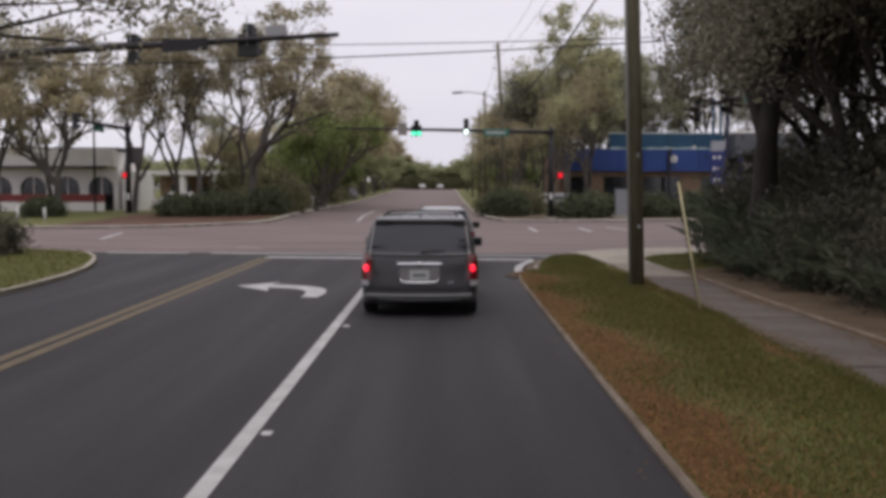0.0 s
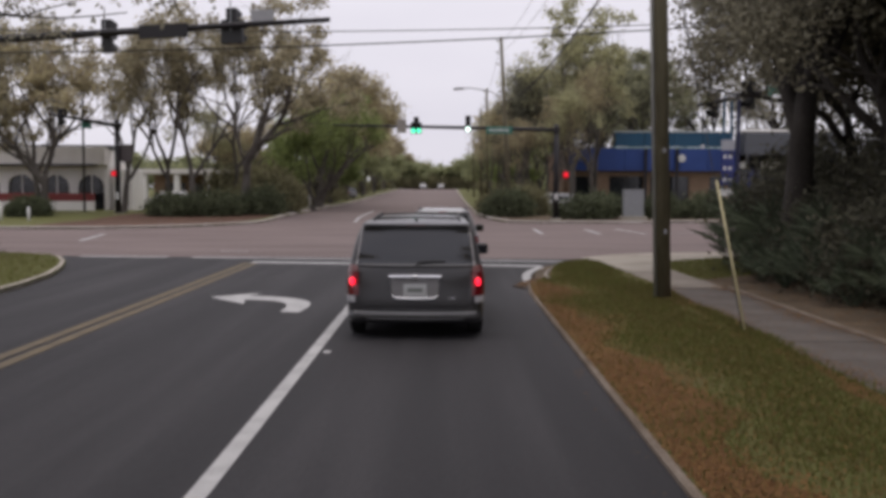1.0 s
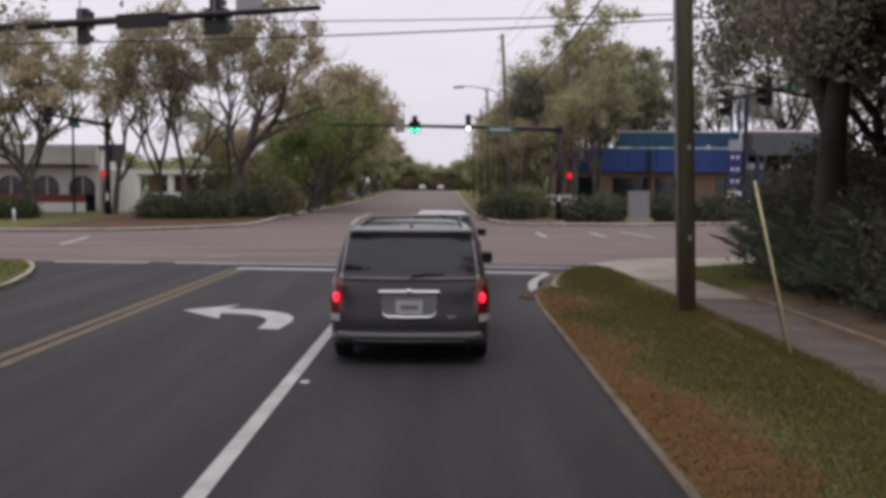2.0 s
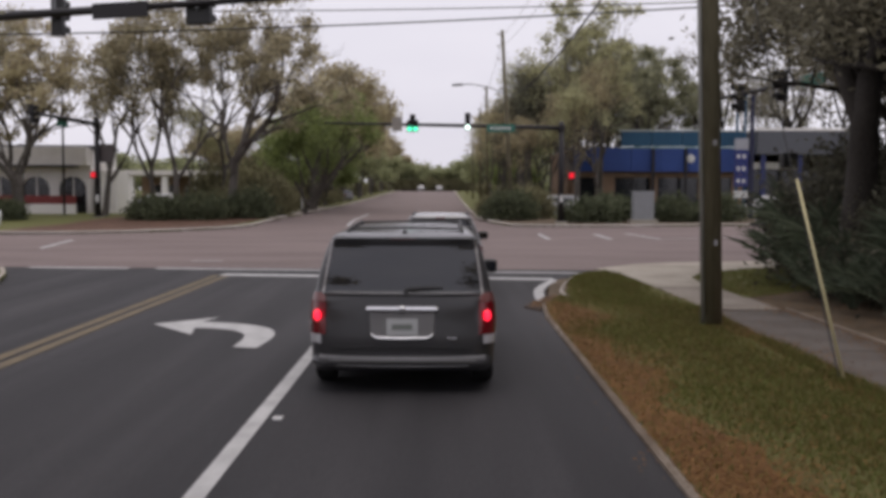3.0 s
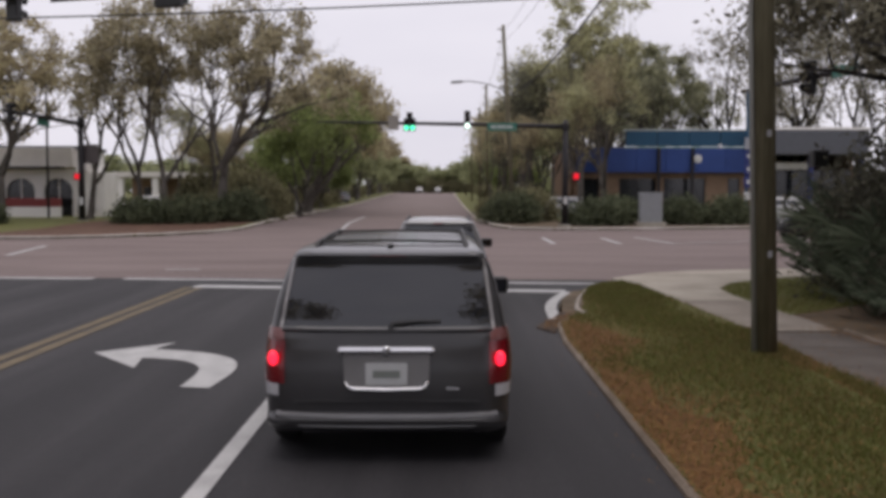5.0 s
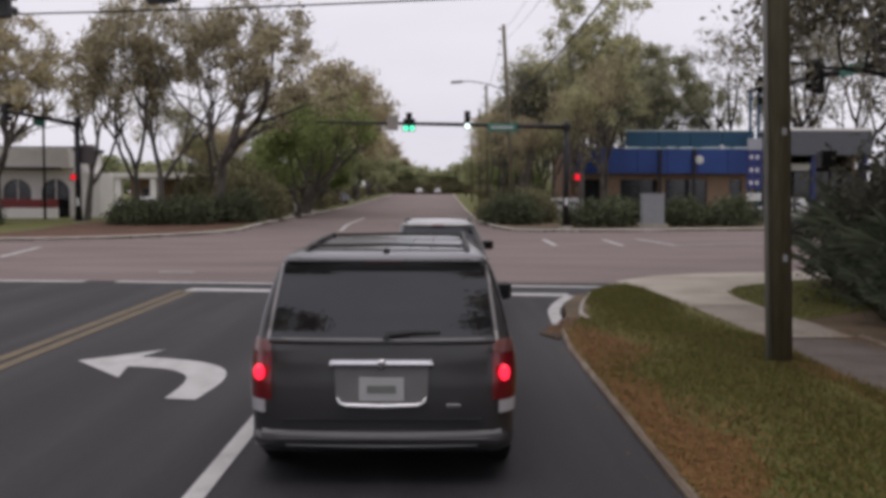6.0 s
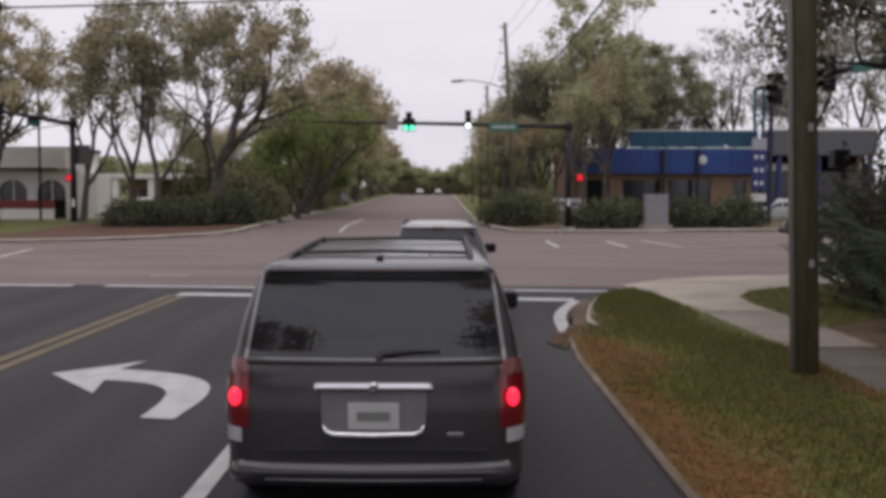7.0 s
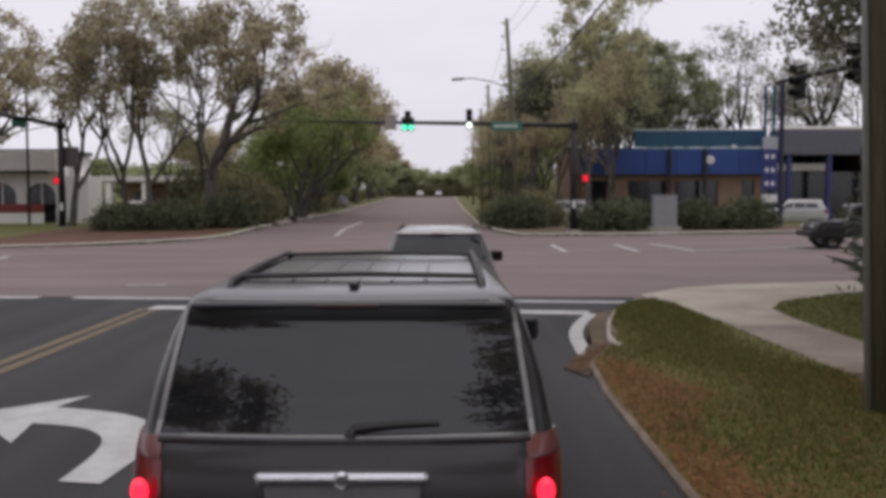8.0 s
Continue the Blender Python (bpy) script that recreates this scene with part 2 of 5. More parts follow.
FAR_R = rounded([(2.7, 700), (2.5, 90), (2.2, 76), (3.15, 64.6), (6.5, 63.4), (20, 65.6), (60, 70), (250, 80)], 1)
sheet("verge_far_right", [tuple(v) for v in FAR_R] + [(250, 700)], 0.1, TURF, "leaf-strewn grass corner across the crossing", "grass verge", 0.3)
LITTER_EDGE = [(2.5 + 0.3 * math.sin(y * 0.9) * math.sin(y * 0.37) + 0.16 * math.sin(y * 2.3) + 0.08 * math.sin(y * 5.1), y) for y in np.arange(23.5, 2.0, -0.5)]
LEAF_LITTER = ramp_material("orange_leaf_litter", [(0.075, 0.04, 0.015), (0.125, 0.062, 0.021), (0.175, 0.092, 0.032)], 1.6, 22, 0.95, 0.7, 45)
WALK_EDGE = [(4.42 + 0.13 * math.sin(y * 1.1) * math.sin(y * 0.43) + 0.07 * math.sin(y * 2.9), y) for y in np.arange(8.0, 23.6, 0.4)]
sheet("leaf_bed", WALK_EDGE + [(4.8, 23.4), (4.7, 18), (4.56, 12), (4.56, 8)], 0.066, LEAF_LITTER, "brown leaf litter blown against the sidewalk", "leaf litter", 0.05)
sheet("leaf_bed", [(1.84, 2), (1.85, 18), (1.92, 23.4), (2.2, 25)] + LITTER_EDGE, 0.064, LEAF_LITTER, "orange brown leaf litter lying along the kerb", "leaf litter", 0.05)
kerb([tuple(v) for v in VERGE_R], "low flush concrete kerb edge beside the verge", 0.06, 0.07, KERB_DIRTY)
BED = [(-12.1, 74), (-12.2, 67), (-13.4, 58.8), (-17.3, 53.7), (-22.3, 53.1), (-23, 60), (-23, 66), (-22, 74)]
sheet("leaf_bed", BED, 0.115, LEAF_BED, "reddish brown fallen leaves under the corner hedge", "leaf litter", 0.05)
sheet("leaf_bed", [(2.9, 76), (3.6, 65.4), (6.6, 64.2), (20, 66.3), (24, 68), (22, 76)], 0.115, SOIL, "brown leafy soil under the corner hedge", "leaf litter", 0.05)
kerb([tuple(v) for v in ISLE][::-1][2:])
SILT = ramp_material("dark_wet_silt", [(0.02, 0.014, 0.01), (0.05, 0.032, 0.02), (0.095, 0.055, 0.032)], 3.0, 30, 0.8, 0.8, 50)
KERB_PALE = ramp_material("pale_kerb_concrete", [(0.34, 0.3, 0.26), (0.48, 0.44, 0.4), (0.58, 0.54, 0.5)], 1.2, 30, 0.9, 0.3, 100)
kerb([tuple(v) for v in rounded([(2.5, 25.7), (2.42, 26.1), (2.5, 26.8), (2.68, 27.9), (2.88, 28.8), (3.14, 29.9)], 2)], "pale raised kerb round the corner gutter", 0.07, 0.1, KERB)
sheet("silt_patch", [(1.52, 24.2), (1.66, 24.75), (1.9, 25.05), (2.02, 25.75), (2.2, 26.3), (2.38, 26.0), (2.3, 25.2), (2.0, 24.5), (1.75, 23.6)], 0.03, SILT, "dark wet silt and leaves at the corner gutter", "silt", 0.05)
sheet("gutter", [(1.98, 25.2), (2.32, 25.6), (2.46, 26.6), (2.64, 27.8), (2.95, 29.2), (3.36, 30.4), (2.9, 30.1), (2.5, 28.6), (2.24, 27.2), (2.1, 25.3)], 0.022, SOIL, "dirty gutter pan with leaf litter at the corner", "gutter", 0.05)
kerb([tuple(v) for v in FAR_L][::-1], "pale concrete kerb round the far corner", 0.16, 0.15, KERB_PALE)
sheet("sidewalk_far", [(-13.4, 76), (-12.1, 76), (-12.9, 112), (-14.4, 112)], 0.13, CONCRETE, "short pale concrete walk beside the far road", "sidewalk", 0.1)
kerb([tuple(v) for v in FAR_R][::-1], "pale concrete kerb along the far corner", 0.15, 0.16, KERB_PALE)

# ---- road markings ----
stripe("edge_line", [(-1.74, -60), (-1.77, 10), (-1.84, 29.6)], 0.16, "solid white lane line on dark asphalt")
stripe("stop_line", [(-5.9, 31.2), (2.75, 30.15)], 0.6, "worn white stop line across the lanes")
stripe("crosswalk_line", [(-8.2, 33.08), (3.8, 31.95)], 0.36, "thin white line of the pedestrian crossing")
stripe("crosswalk_line", [(-11.9, 33.3), (-9.0, 33.12)], 0.36, "thin white line of the pedestrian crossing")
stripe("kerb_line", rounded([(2.76, 30.0), (2.34, 28.6), (2.06, 27.2), (1.96, 25.3)], 2), 0.22, "white edge line curving round the kerb")
for off in (-0.14, 0.14):
    stripe("centre_line", [(-5.55 + off, -60), (-5.6 + off, 12), (-5.85 + off, 31)], 0.18, "faded double yellow centre line", PAINT_YELLOW)
for a, b in (((4.75, 54.5), (4.72, 49.3)), ((7.56, 54.4), (7.56, 49.3)), ((9.3, 55.2), (9.85, 49.5)), ((-15.2, 41.8), (-16.2, 47.4)), ((-5.95, 64), (-6.6, 88))):
    stripe("lane_dash", [a, b], 0.22, "short worn white lane line on the crossing")
stripe("lane_dash", [(9.85, 49.5), (15.1, 52.3), (41, 55.4)], 0.16, "long worn white lane line on the crossing")
stripe("lane_dash", [(-8.0, 36), (-7.0, 36)], 0.2, "short worn white lane line on the crossing")
bm = bmesh.new()
outer = rounded([(-2.63, 19.33), (-2.55, 20.4), (-2.72, 21.2), (-3.25, 21.75), (-4.06, 22.02)], 2)
inner = rounded([(-4.0, 21.3), (-3.45, 21.15), (-3.1, 20.75), (-2.98, 20.2), (-2.98, 19.4)], 2)
pts = list(outer) + [Vector((-3.91, 22.62)), Vector((-4.8, 21.72)), Vector((-3.87, 20.55))] + list(inner)
f = bm.faces.new([bm.verts.new((p.x, p.y, G(p.y) + 0.014)) for p in pts])
bmesh.ops.triangulate(bm, faces=[f])
bmesh.ops.recalc_face_normals(bm, faces=bm.faces[:])
tagged(part("turn_arrow", bm, PAINT_WHITE), "white left turn arrow painted on the lane", "road marking", kind="structure")
for y in (-5.2, 1.6, 8.4, 15.2, 22.0):
    stud = thing("road_stud", "small square white reflective road stud", "road stud", (-1.6, y, 0.004))
    bm = bmesh.new()
    box(bm, (0.1, 0.1, 0.024), (0, 0, 0.01), bevel=0.008)
    part("housing", bm, PAINT_WHITE, stud)
    bm = bmesh.new()
    box(bm, (0.08, 0.006, 0.014), (0, -0.05, 0.011), pose(0, 0, 0, -30, 0, 0))
    part("reflector", bm, plain("pale_reflector", (0.7, 0.7, 0.7), 0.2), stud)

# ---- trees ----


def grow(seed, height, radius, trunk_r, clear, lean=0.0, depth=5, forks=3, low=False):
    """Limbs of one tree: a list of (points, radii, level) and of the twig ends."""
    rnd = random.Random(seed)
    limbs, ends = [], []

    def limb(p, d, length, r, level):
        pts, radii = [p.copy()], [r]
        n = 4 if level < 3 else 3
        for k in range(n):
            d = (d + Vector((rnd.gauss(0, 0.14 if level else 0.05), rnd.gauss(0, 0.14 if level else 0.05), rnd.gauss(0.05, 0.08)))).normalized()
            if level and d.z < 0.12:
                d.z = 0.12
                d.normalize()
            p = p + d * (length / n)
            pts.append(p.copy())
            radii.append(r * (1 - 0.4 * (k + 1) / n))
        limbs.append((pts, radii, level))
        if level >= depth:
            ends.append((p.copy(), level))
            return
        if level >= depth - 1 or level >= 3 and low:
            ends.append((pts[2].copy(), level))
        count = forks if level < 2 else rnd.choice((2, 2, 3))
        a0 = rnd.uniform(0, 6.28)
        for k in range(count):
            a = a0 + 6.28 * k / count + rnd.gauss(0, 0.35)
            side = d.cross(Vector((math.cos(a), math.sin(a), 0.3))).normalized()
            tilt = rnd.uniform(0.35, 0.85) if level else rnd.uniform(0.45, 0.8)
            nd = (d * math.cos(tilt) + side * math.sin(tilt)).normalized()
            start = pts[-1] if k < 2 else pts[-2]
            limb(start, nd, length * rnd.uniform(0.62, 0.82), r * (0.66 if level < 2 else 0.56) * rnd.uniform(0.75, 1.0), level + 1)

    limb(Vector((0, 0, -0.15)), Vector((lean, 0.0, 1)).normalized(), clear, trunk_r, 0)
    top = max(e[0].z for e in ends)
    wide = sorted(math.hypot(e[0].x, e[0].y) for e in ends)[int(len(ends) * 0.9)]
    base = clear * 0.9

    def fit(p):
        z = p.z if p.z < base else base + (p.z - base) * (height - base) / max(top - base, 0.1)
        s = 1 + (radius / max(wide, 0.1) - 1) * min(1, max(0, (p.z - base * 0.6) / (top * 0.35)))
        q = math.hypot(p.x * s, p.y * s)
        if q > 1.08 * radius:
            s *= 1.08 * radius / q
        return Vector((p.x * s, p.y * s, z))

    limbs = [([fit(p) for p in pts], radii, level) for pts, radii, level in limbs]
    return limbs, [(fit(p), level) for p, level in ends]


def leaf_mesh(name, centres, count, size, spread, seed, material, flat=0.7):
    """Many small folded leaves scattered round the given centres, in one mesh."""
    r = np.random.RandomState(seed)
    c = np.asarray(centres)[r.randint(0, len(centres), count)]
    p = c + r.normal(0, 1, (count, 3)) * np.array((spread, spread, spread * flat))
    u = r.normal(0, 1, (count, 3))
    u /= np.linalg.norm(u, axis=1)[:, None]
    v = np.cross(u, r.normal(0, 1, (count, 3)))
    v /= np.linalg.norm(v, axis=1)[:, None]
    w = np.cross(u, v)
    s = (size * r.uniform(0.6, 1.3, count))[:, None]
    verts = np.stack([p - u * s, p + v * s * 0.45 + w * s * 0.15, p + u * s, p - v * s * 0.45 + w * s * 0.15], 1).reshape(-1, 3)
    i = np.arange(count) * 4
    faces = np.concatenate([np.stack([i, i + 1, i + 2], 1), np.stack([i, i + 2, i + 3], 1)])
    me = bpy.data.meshes.new(name)
    me.vertices.add(len(verts))
    me.vertices.foreach_set("co", verts.ravel())
    me.loops.add(faces.size)
    me.loops.foreach_set("vertex_index", faces.ravel())
    me.polygons.add(len(faces))
    me.polygons.foreach_set("loop_start", np.arange(len(faces)) * 3)
    me.polygons.foreach_set("loop_total", np.full(len(faces), 3))
    me.update(calc_edges=True)
    me.materials.append(material)
    return me


def leaf_material(name, colours, through=0.35):
    m = ramp_material(name, colours, 0.35, 6, 0.75, 0.0, island=0.6, spec=0.25)
    n, l = m.node_tree.nodes, m.node_tree.links
    b, out = n["Principled BSDF"], n["Material Output"]
    t = n.new("ShaderNodeBsdfTranslucent")
    mix = n.new("ShaderNodeMixShader")
    mix.inputs[0].default_value = through
    src = b.inputs["Base Color"].links[0].from_socket
    l.new(src, t.inputs[0])
    l.new(b.outputs[0], mix.inputs[1])
    l.new(t.outputs[0], mix.inputs[2])
    l.new(mix.outputs[0], out.inputs[0])
    return m


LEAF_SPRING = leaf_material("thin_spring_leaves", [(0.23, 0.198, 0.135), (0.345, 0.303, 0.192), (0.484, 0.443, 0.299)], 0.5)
LEAF_OLIVE = leaf_material("olive_oak_leaves", [(0.256, 0.245, 0.155), (0.41, 0.402, 0.233), (0.555, 0.548, 0.326)], 0.5)
LEAF_BROWN = leaf_material("brown_olive_leaves", [(0.267, 0.218, 0.155), (0.413, 0.358, 0.224), (0.561, 0.504, 0.315)], 0.5)
LEAF_GREEN = leaf_material("fresh_green_leaves", [(0.147, 0.174, 0.0724), (0.228, 0.277, 0.102), (0.315, 0.376, 0.143)], 0.45)
LEAF_HEDGE = leaf_material("hedge_leaves", [(0.052, 0.0609, 0.0359), (0.0915, 0.108, 0.0574), (0.139, 0.154, 0.0897)], 0.3)
LEAF_CEDAR = leaf_material("grey_green_cedar_leaves", [(0.115, 0.112, 0.0885), (0.19, 0.19, 0.138), (0.276, 0.276, 0.201)], 0.45)
LEAF_UNDER = leaf_material("undergrowth_leaves", [(0.12, 0.112, 0.0658), (0.203, 0.193, 0.105), (0.285, 0.266, 0.154)], 0.4)
LEAF_OAK = leaf_material("brownish_live_oak_leaves", [(0.151, 0.14, 0.105), (0.232, 0.216, 0.156), (0.319, 0.3, 0.221)], 0.5)
# Distance haze over the far trees is put into this paler green.
LEAF_HAZED = leaf_material("haze_paled_leaves", [(0.2, 0.215, 0.12), (0.3, 0.32, 0.175), (0.4, 0.42, 0.24)], 0.5)
LEAF_MOSS = leaf_material("mossy_olive_leaves", [(0.17, 0.172, 0.115), (0.29, 0.295, 0.185), (0.43, 0.43, 0.275)], 0.5)
LEAF_DARK = leaf_material("dark_evergreen_leaves", [(0.0715, 0.0678, 0.0518), (0.111, 0.107, 0.0752), (0.154, 0.148, 0.105)], 0.42)


def tree(label, seed, height, radius, trunk_r, clear, leaf, count, size, spread, at, turn=0.0, lean=0.0, depth=5, forks=3, group="", clump=1.0, twigs=9, low=False, bark=None):
    t = thing("tree", label, "tree", (at[0], at[1], G(at[1]) + 0.08), turn, group)
    limbs, ends = grow(seed, height, radius, trunk_r, clear, lean, depth, forks, low)
    bm = bmesh.new()
    for pts, radii, level in limbs:
        if level > twigs:
            continue
        if level == 0:
            pts = [pts[0]] + pts
            pts[1] = pts[0].lerp(pts[2], 0.3)
            radii = [radii[0] * 1.45] + radii
        tube(bm, pts, [max(r, 0.007) for r in radii], (10, 8, 6, 5, 4, 3, 3)[level], cap=level == 0)
    part("trunk", bm, bark or BARK, t, smooth=True)
    picked = random.Random(seed).sample(ends, max(12, int(len(ends) * clump)))
    crown = new("crown", leaf_mesh("crown", [tuple(e[0]) for e in picked], count, size, spread, seed, leaf))
    crown.parent = t
    return t


def bush(label, seed, sx, sy, sz, leaf, count, size, at, name="shrub", category="shrub", group=""):
    """A shrub: stems from the ground and leaves in an uneven heap of clumps."""
    t = thing(name, label, category, (at[0], at[1], G(at[1]) + 0.08), 0, group)
    rnd = random.Random(seed)
    centres = []
    bm = bmesh.new()
    for k in range(max(14, int(sx * sy * 7))):
        a, q = rnd.uniform(0, 6.28), rnd.uniform(0, 1) ** 0.5
        x, y = sx / 2 * q * math.cos(a), sy / 2 * q * math.sin(a)
        h = sz * (1 - 0.45 * q * q) * rnd.uniform(0.65, 1.05)
        tube(bm, [(x * 0.5, y * 0.5, -0.15), (x * 0.8, y * 0.8, h * 0.5), (x, y, h * 0.85)], [0.03, 0.02, 0.01], 4, cap=False)
        centres += [(x, y, h * f) for f in (0.2, 0.45, 0.7, 0.88)]
    part("stem", bm, BARK, t)
    crown = new("foliage", leaf_mesh("foliage", centres, count, size, min(sx, sy, sz) * 0.14, seed, leaf))
    crown.parent = t
    return t


SPRING = "tall oak with thin brownish spring leaves and bare limbs"
DENSE = "broad live oak with dense olive green crown"
BROWN = "dense roadside oak with brownish olive crown"


def again(ob, places):
    """Copies at (x, y, turn), or (x, y, turn, width, height) for a narrower or taller one."""
    for x, y, r, *s in places:
        w, h = s or (1, 1)
        copy_thing(ob, pose(x, y, G(y) + 0.08, 0, 0, r) @ Matrix.Diagonal((w, w, h, 1)))


BARK_DARK = ramp_material("dark_brown_bark", [(0.021, 0.018, 0.016), (0.037, 0.032, 0.028), (0.06, 0.053, 0.046)], 3, 30, 0.95, 0.6, 30, stretch=(1, 1, 0.3))

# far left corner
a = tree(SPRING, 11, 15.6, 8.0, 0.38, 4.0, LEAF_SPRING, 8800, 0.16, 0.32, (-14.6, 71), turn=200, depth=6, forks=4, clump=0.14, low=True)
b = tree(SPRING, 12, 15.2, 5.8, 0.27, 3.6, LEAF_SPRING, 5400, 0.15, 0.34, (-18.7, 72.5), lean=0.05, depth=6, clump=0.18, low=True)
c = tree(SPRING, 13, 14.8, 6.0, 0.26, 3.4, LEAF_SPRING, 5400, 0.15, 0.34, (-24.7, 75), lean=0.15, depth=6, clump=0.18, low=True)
tree("full oak with brownish olive spring leaves", 18, 13.2, 6.4, 0.34, 3.0, LEAF_BROWN, 12500, 0.15, 0.36, (-29.3, 71.5), depth=6, forks=4, clump=0.2, low=True)
again(b, ((-32, 77, 60), (-35, 74, 200), (-21.6, 76.5, 140, 0.9, 1.0), (-16.9, 78, 260, 0.85, 0.98)))
d = tree(BROWN, 14, 14.3, 7.6, 0.4, 2.6, LEAF_BROWN, 14000, 0.17, 0.55, (-12.9, 98), lean=0.3, depth=6, clump=0.3, twigs=5)
e = tree(DENSE, 15, 10.0, 5.4, 0.35, 1.2, LEAF_GREEN, 12000, 0.17, 0.52, (-12.2, 88), lean=0.45, depth=6, clump=0.4, twigs=5)
d2 = tree(BROWN, 16, 15.5, 6.6, 0.4, 2.6, LEAF_BROWN, 4600, 0.34, 0.65, (-15.5, 136), depth=5, clump=0.5, twigs=4)
e2 = tree(DENSE, 17, 9.5, 5.2, 0.35, 1.2, LEAF_HAZED, 4200, 0.34, 0.65, (-15, 146), depth=5, clump=0.6, twigs=4)
again(d, ((-15, 116, 10), (-27, 112, 70, 0.8, 0.62), (-20.5, 110, 160, 0.7, 0.66)))
again(d2, ((-17, 158, 220), (-16, 186, 300), (-17, 225, 20, 1.1, 1.05), (-18, 270, 100)))
again(e, ((-13.8, 104, 90), (-14.5, 122, 170)))
again(e2, ((-33, 126, 20, 1.2, 0.6), (-41, 128, 90, 1.2, 0.65), (-49, 125, 160, 1.2, 0.55), (-57, 127, 240, 1.2, 0.65), (-25.5, 124, 310, 1.0, 0.6), (-15, 172, 60), (-15.5, 205, 130), (-16, 245, 250), (-17, 300, 10)))
# far right corner
f1 = tree("tall green water oak with uneven feathery crown", 21, 17.8, 4.9, 0.3, 3.6, LEAF_OLIVE, 6400, 0.15, 0.34, (10.2, 80), depth=6, clump=0.13, low=True)
g1 = tree("spreading oak with airy olive crown behind the store", 22, 17.0, 5.6, 0.32, 4.0, LEAF_MOSS, 6600, 0.17, 0.36, (15.5, 104), depth=6, clump=0.14, low=True)
h1 = tree("slender half bare tree with brown twigs", 23, 10.5, 2.2, 0.14, 3.0, LEAF_BROWN, 2600, 0.12, 0.4, (6.9, 85), depth=5, clump=0.4)
h2 = tree("slender young oak with open olive crown", 26, 13.0, 2.6, 0.16, 4.2, LEAF_OLIVE, 3600, 0.13, 0.4, (8.3, 82), depth=5, clump=0.4)
k1 = tree("dark dense cedar beside the far road", 24, 12.6, 2.0, 0.25, 1.6, LEAF_CEDAR, 5500, 0.15, 0.45, (5.9, 83), depth=6, twigs=5, clump=0.6)
again(f1, ((12.8, 84, 120, 0.95, 0.86),))
again(g1, ((20.5, 102, 90), (19.2, 97, 210, 0.85, 0.82), (23.4, 101, 150, 0.95, 0.92), (17.2, 106, 330, 1.0, 0.95), (11.5, 98, 300), (18.5, 116, 20)))
again(h1, ((8.6, 77, 100, 0.9, 0.85), (5.4, 96, 310), (5.2, 112, 180), (11.6, 78, 260, 1.0, 1.1), (6.0, 78.5, 150, 0.8, 0.7)))
again(h2, ((-19.6, 79, 40, 1.0, 0.68), (7.2, 89, 90, 1.0, 1.1), (9.6, 76, 200, 0.8, 0.8), (5.4, 104, 30, 0.9, 0.9)))
again(k1, ((6.4, 103, 100, 1.0, 0.9),))
j1 = tree("tall half bare oak with brown twigs behind the store", 27, 18.0, 6.0, 0.36, 3.8, LEAF_OAK, 3400, 0.15, 0.4, (27.6, 99), depth=6, clump=0.25, low=True, bark=BARK_DARK)
again(j1, ((29.5, 90, 130, 0.9, 0.95), (36, 92, 250), (40, 86, 20), (33, 97, 110)))
again(d, ((12.8, 116, 10, 0.9, 1.0),))
again(d2, ((12.4, 130, 100), (12, 152, 200), (12.2, 180, 40), (12.5, 220, 280), (13, 265, 120), (-9, 322, 70, 1.0, 0.6), (-2, 335, 200, 1.0, 0.45), (-15, 316, 150, 1.0, 0.75)))
again(e, ((9.4, 120, 50),))
again(e2, ((-13, 312, 0, 1.5, 1.0), (-7, 317, 80, 1.5, 0.85), (-1, 319, 160, 1.6, 0.65), (5, 313, 250, 1.4, 0.9), (11, 309, 330, 1.4, 1.2), (9.2, 141, 150), (9.4, 166, 220), (9.6, 196, 330), (10, 240, 20), (11, 290, 100), (4, 318, 40, 1.0, 0.8), (9, 325, 140)))
# wood on the near right
n1 = tree("large dark live oak with thick trunk beside the sidewalk", 31, 14.5, 4.7, 0.42, 4.8, LEAF_OAK, 36000, 0.08, 0.5, (8.65, 26.2), depth=6, forks=4, twigs=5, bark=BARK_DARK)
n3 = tree("dark crooked oak in the wood beside the road", 34, 11.5, 5.0, 0.26, 3.2, LEAF_OAK, 19000, 0.09, 0.6, (12.0, 22.5), lean=-0.12, depth=6, twigs=5, bark=BARK_DARK)
n4 = tree("slim dark oak with hanging crown at the wood edge", 35, 12.0, 4.3, 0.22, 4.6, LEAF_OAK, 22000, 0.095, 0.55, (12.3, 30.6), depth=6, twigs=5, bark=BARK_DARK)
again(n1, ((17.5, 30.5, 240),))
again(n3, ((14.2, 27.2, 250), (21, 30, 190), (22, 22, 80)))
again(n4, ((12.2, 26, 100), (15.5, 30, 20), (10.6, 24.2, 310), (15.2, 34.5, 60, 1.0, 0.85), (18.5, 36, 160)))
W1 = bush("tall dark green shrub thicket at the edge of the wood", 41, 3.4, 3.2, 3.6, LEAF_DARK, 11000, 0.09, (9.9, 28.6), group="wood edge thicket")
W2 = bush("dark green leafy shrub at the edge of the wood", 42, 2.6, 3.0, 2.2, LEAF_DARK, 10000, 0.065, (8.9, 24.6), group="wood edge thicket")
again(W1, ((10.6, 24.6, 90), (11.0, 20.6, 190), (10.8, 16.4, 20), (13.6, 29.5, 140), (14, 24, 260), (11.4, 12.2, 310), (17, 27.5, 20), (20.5, 26, 240), (12.5, 33, 200, 1.0, 1.3), (15.5, 35.5, 10, 1.3, 1.2), (19, 35, 90, 1.3, 1.2), (10.5, 30.4, 120)))
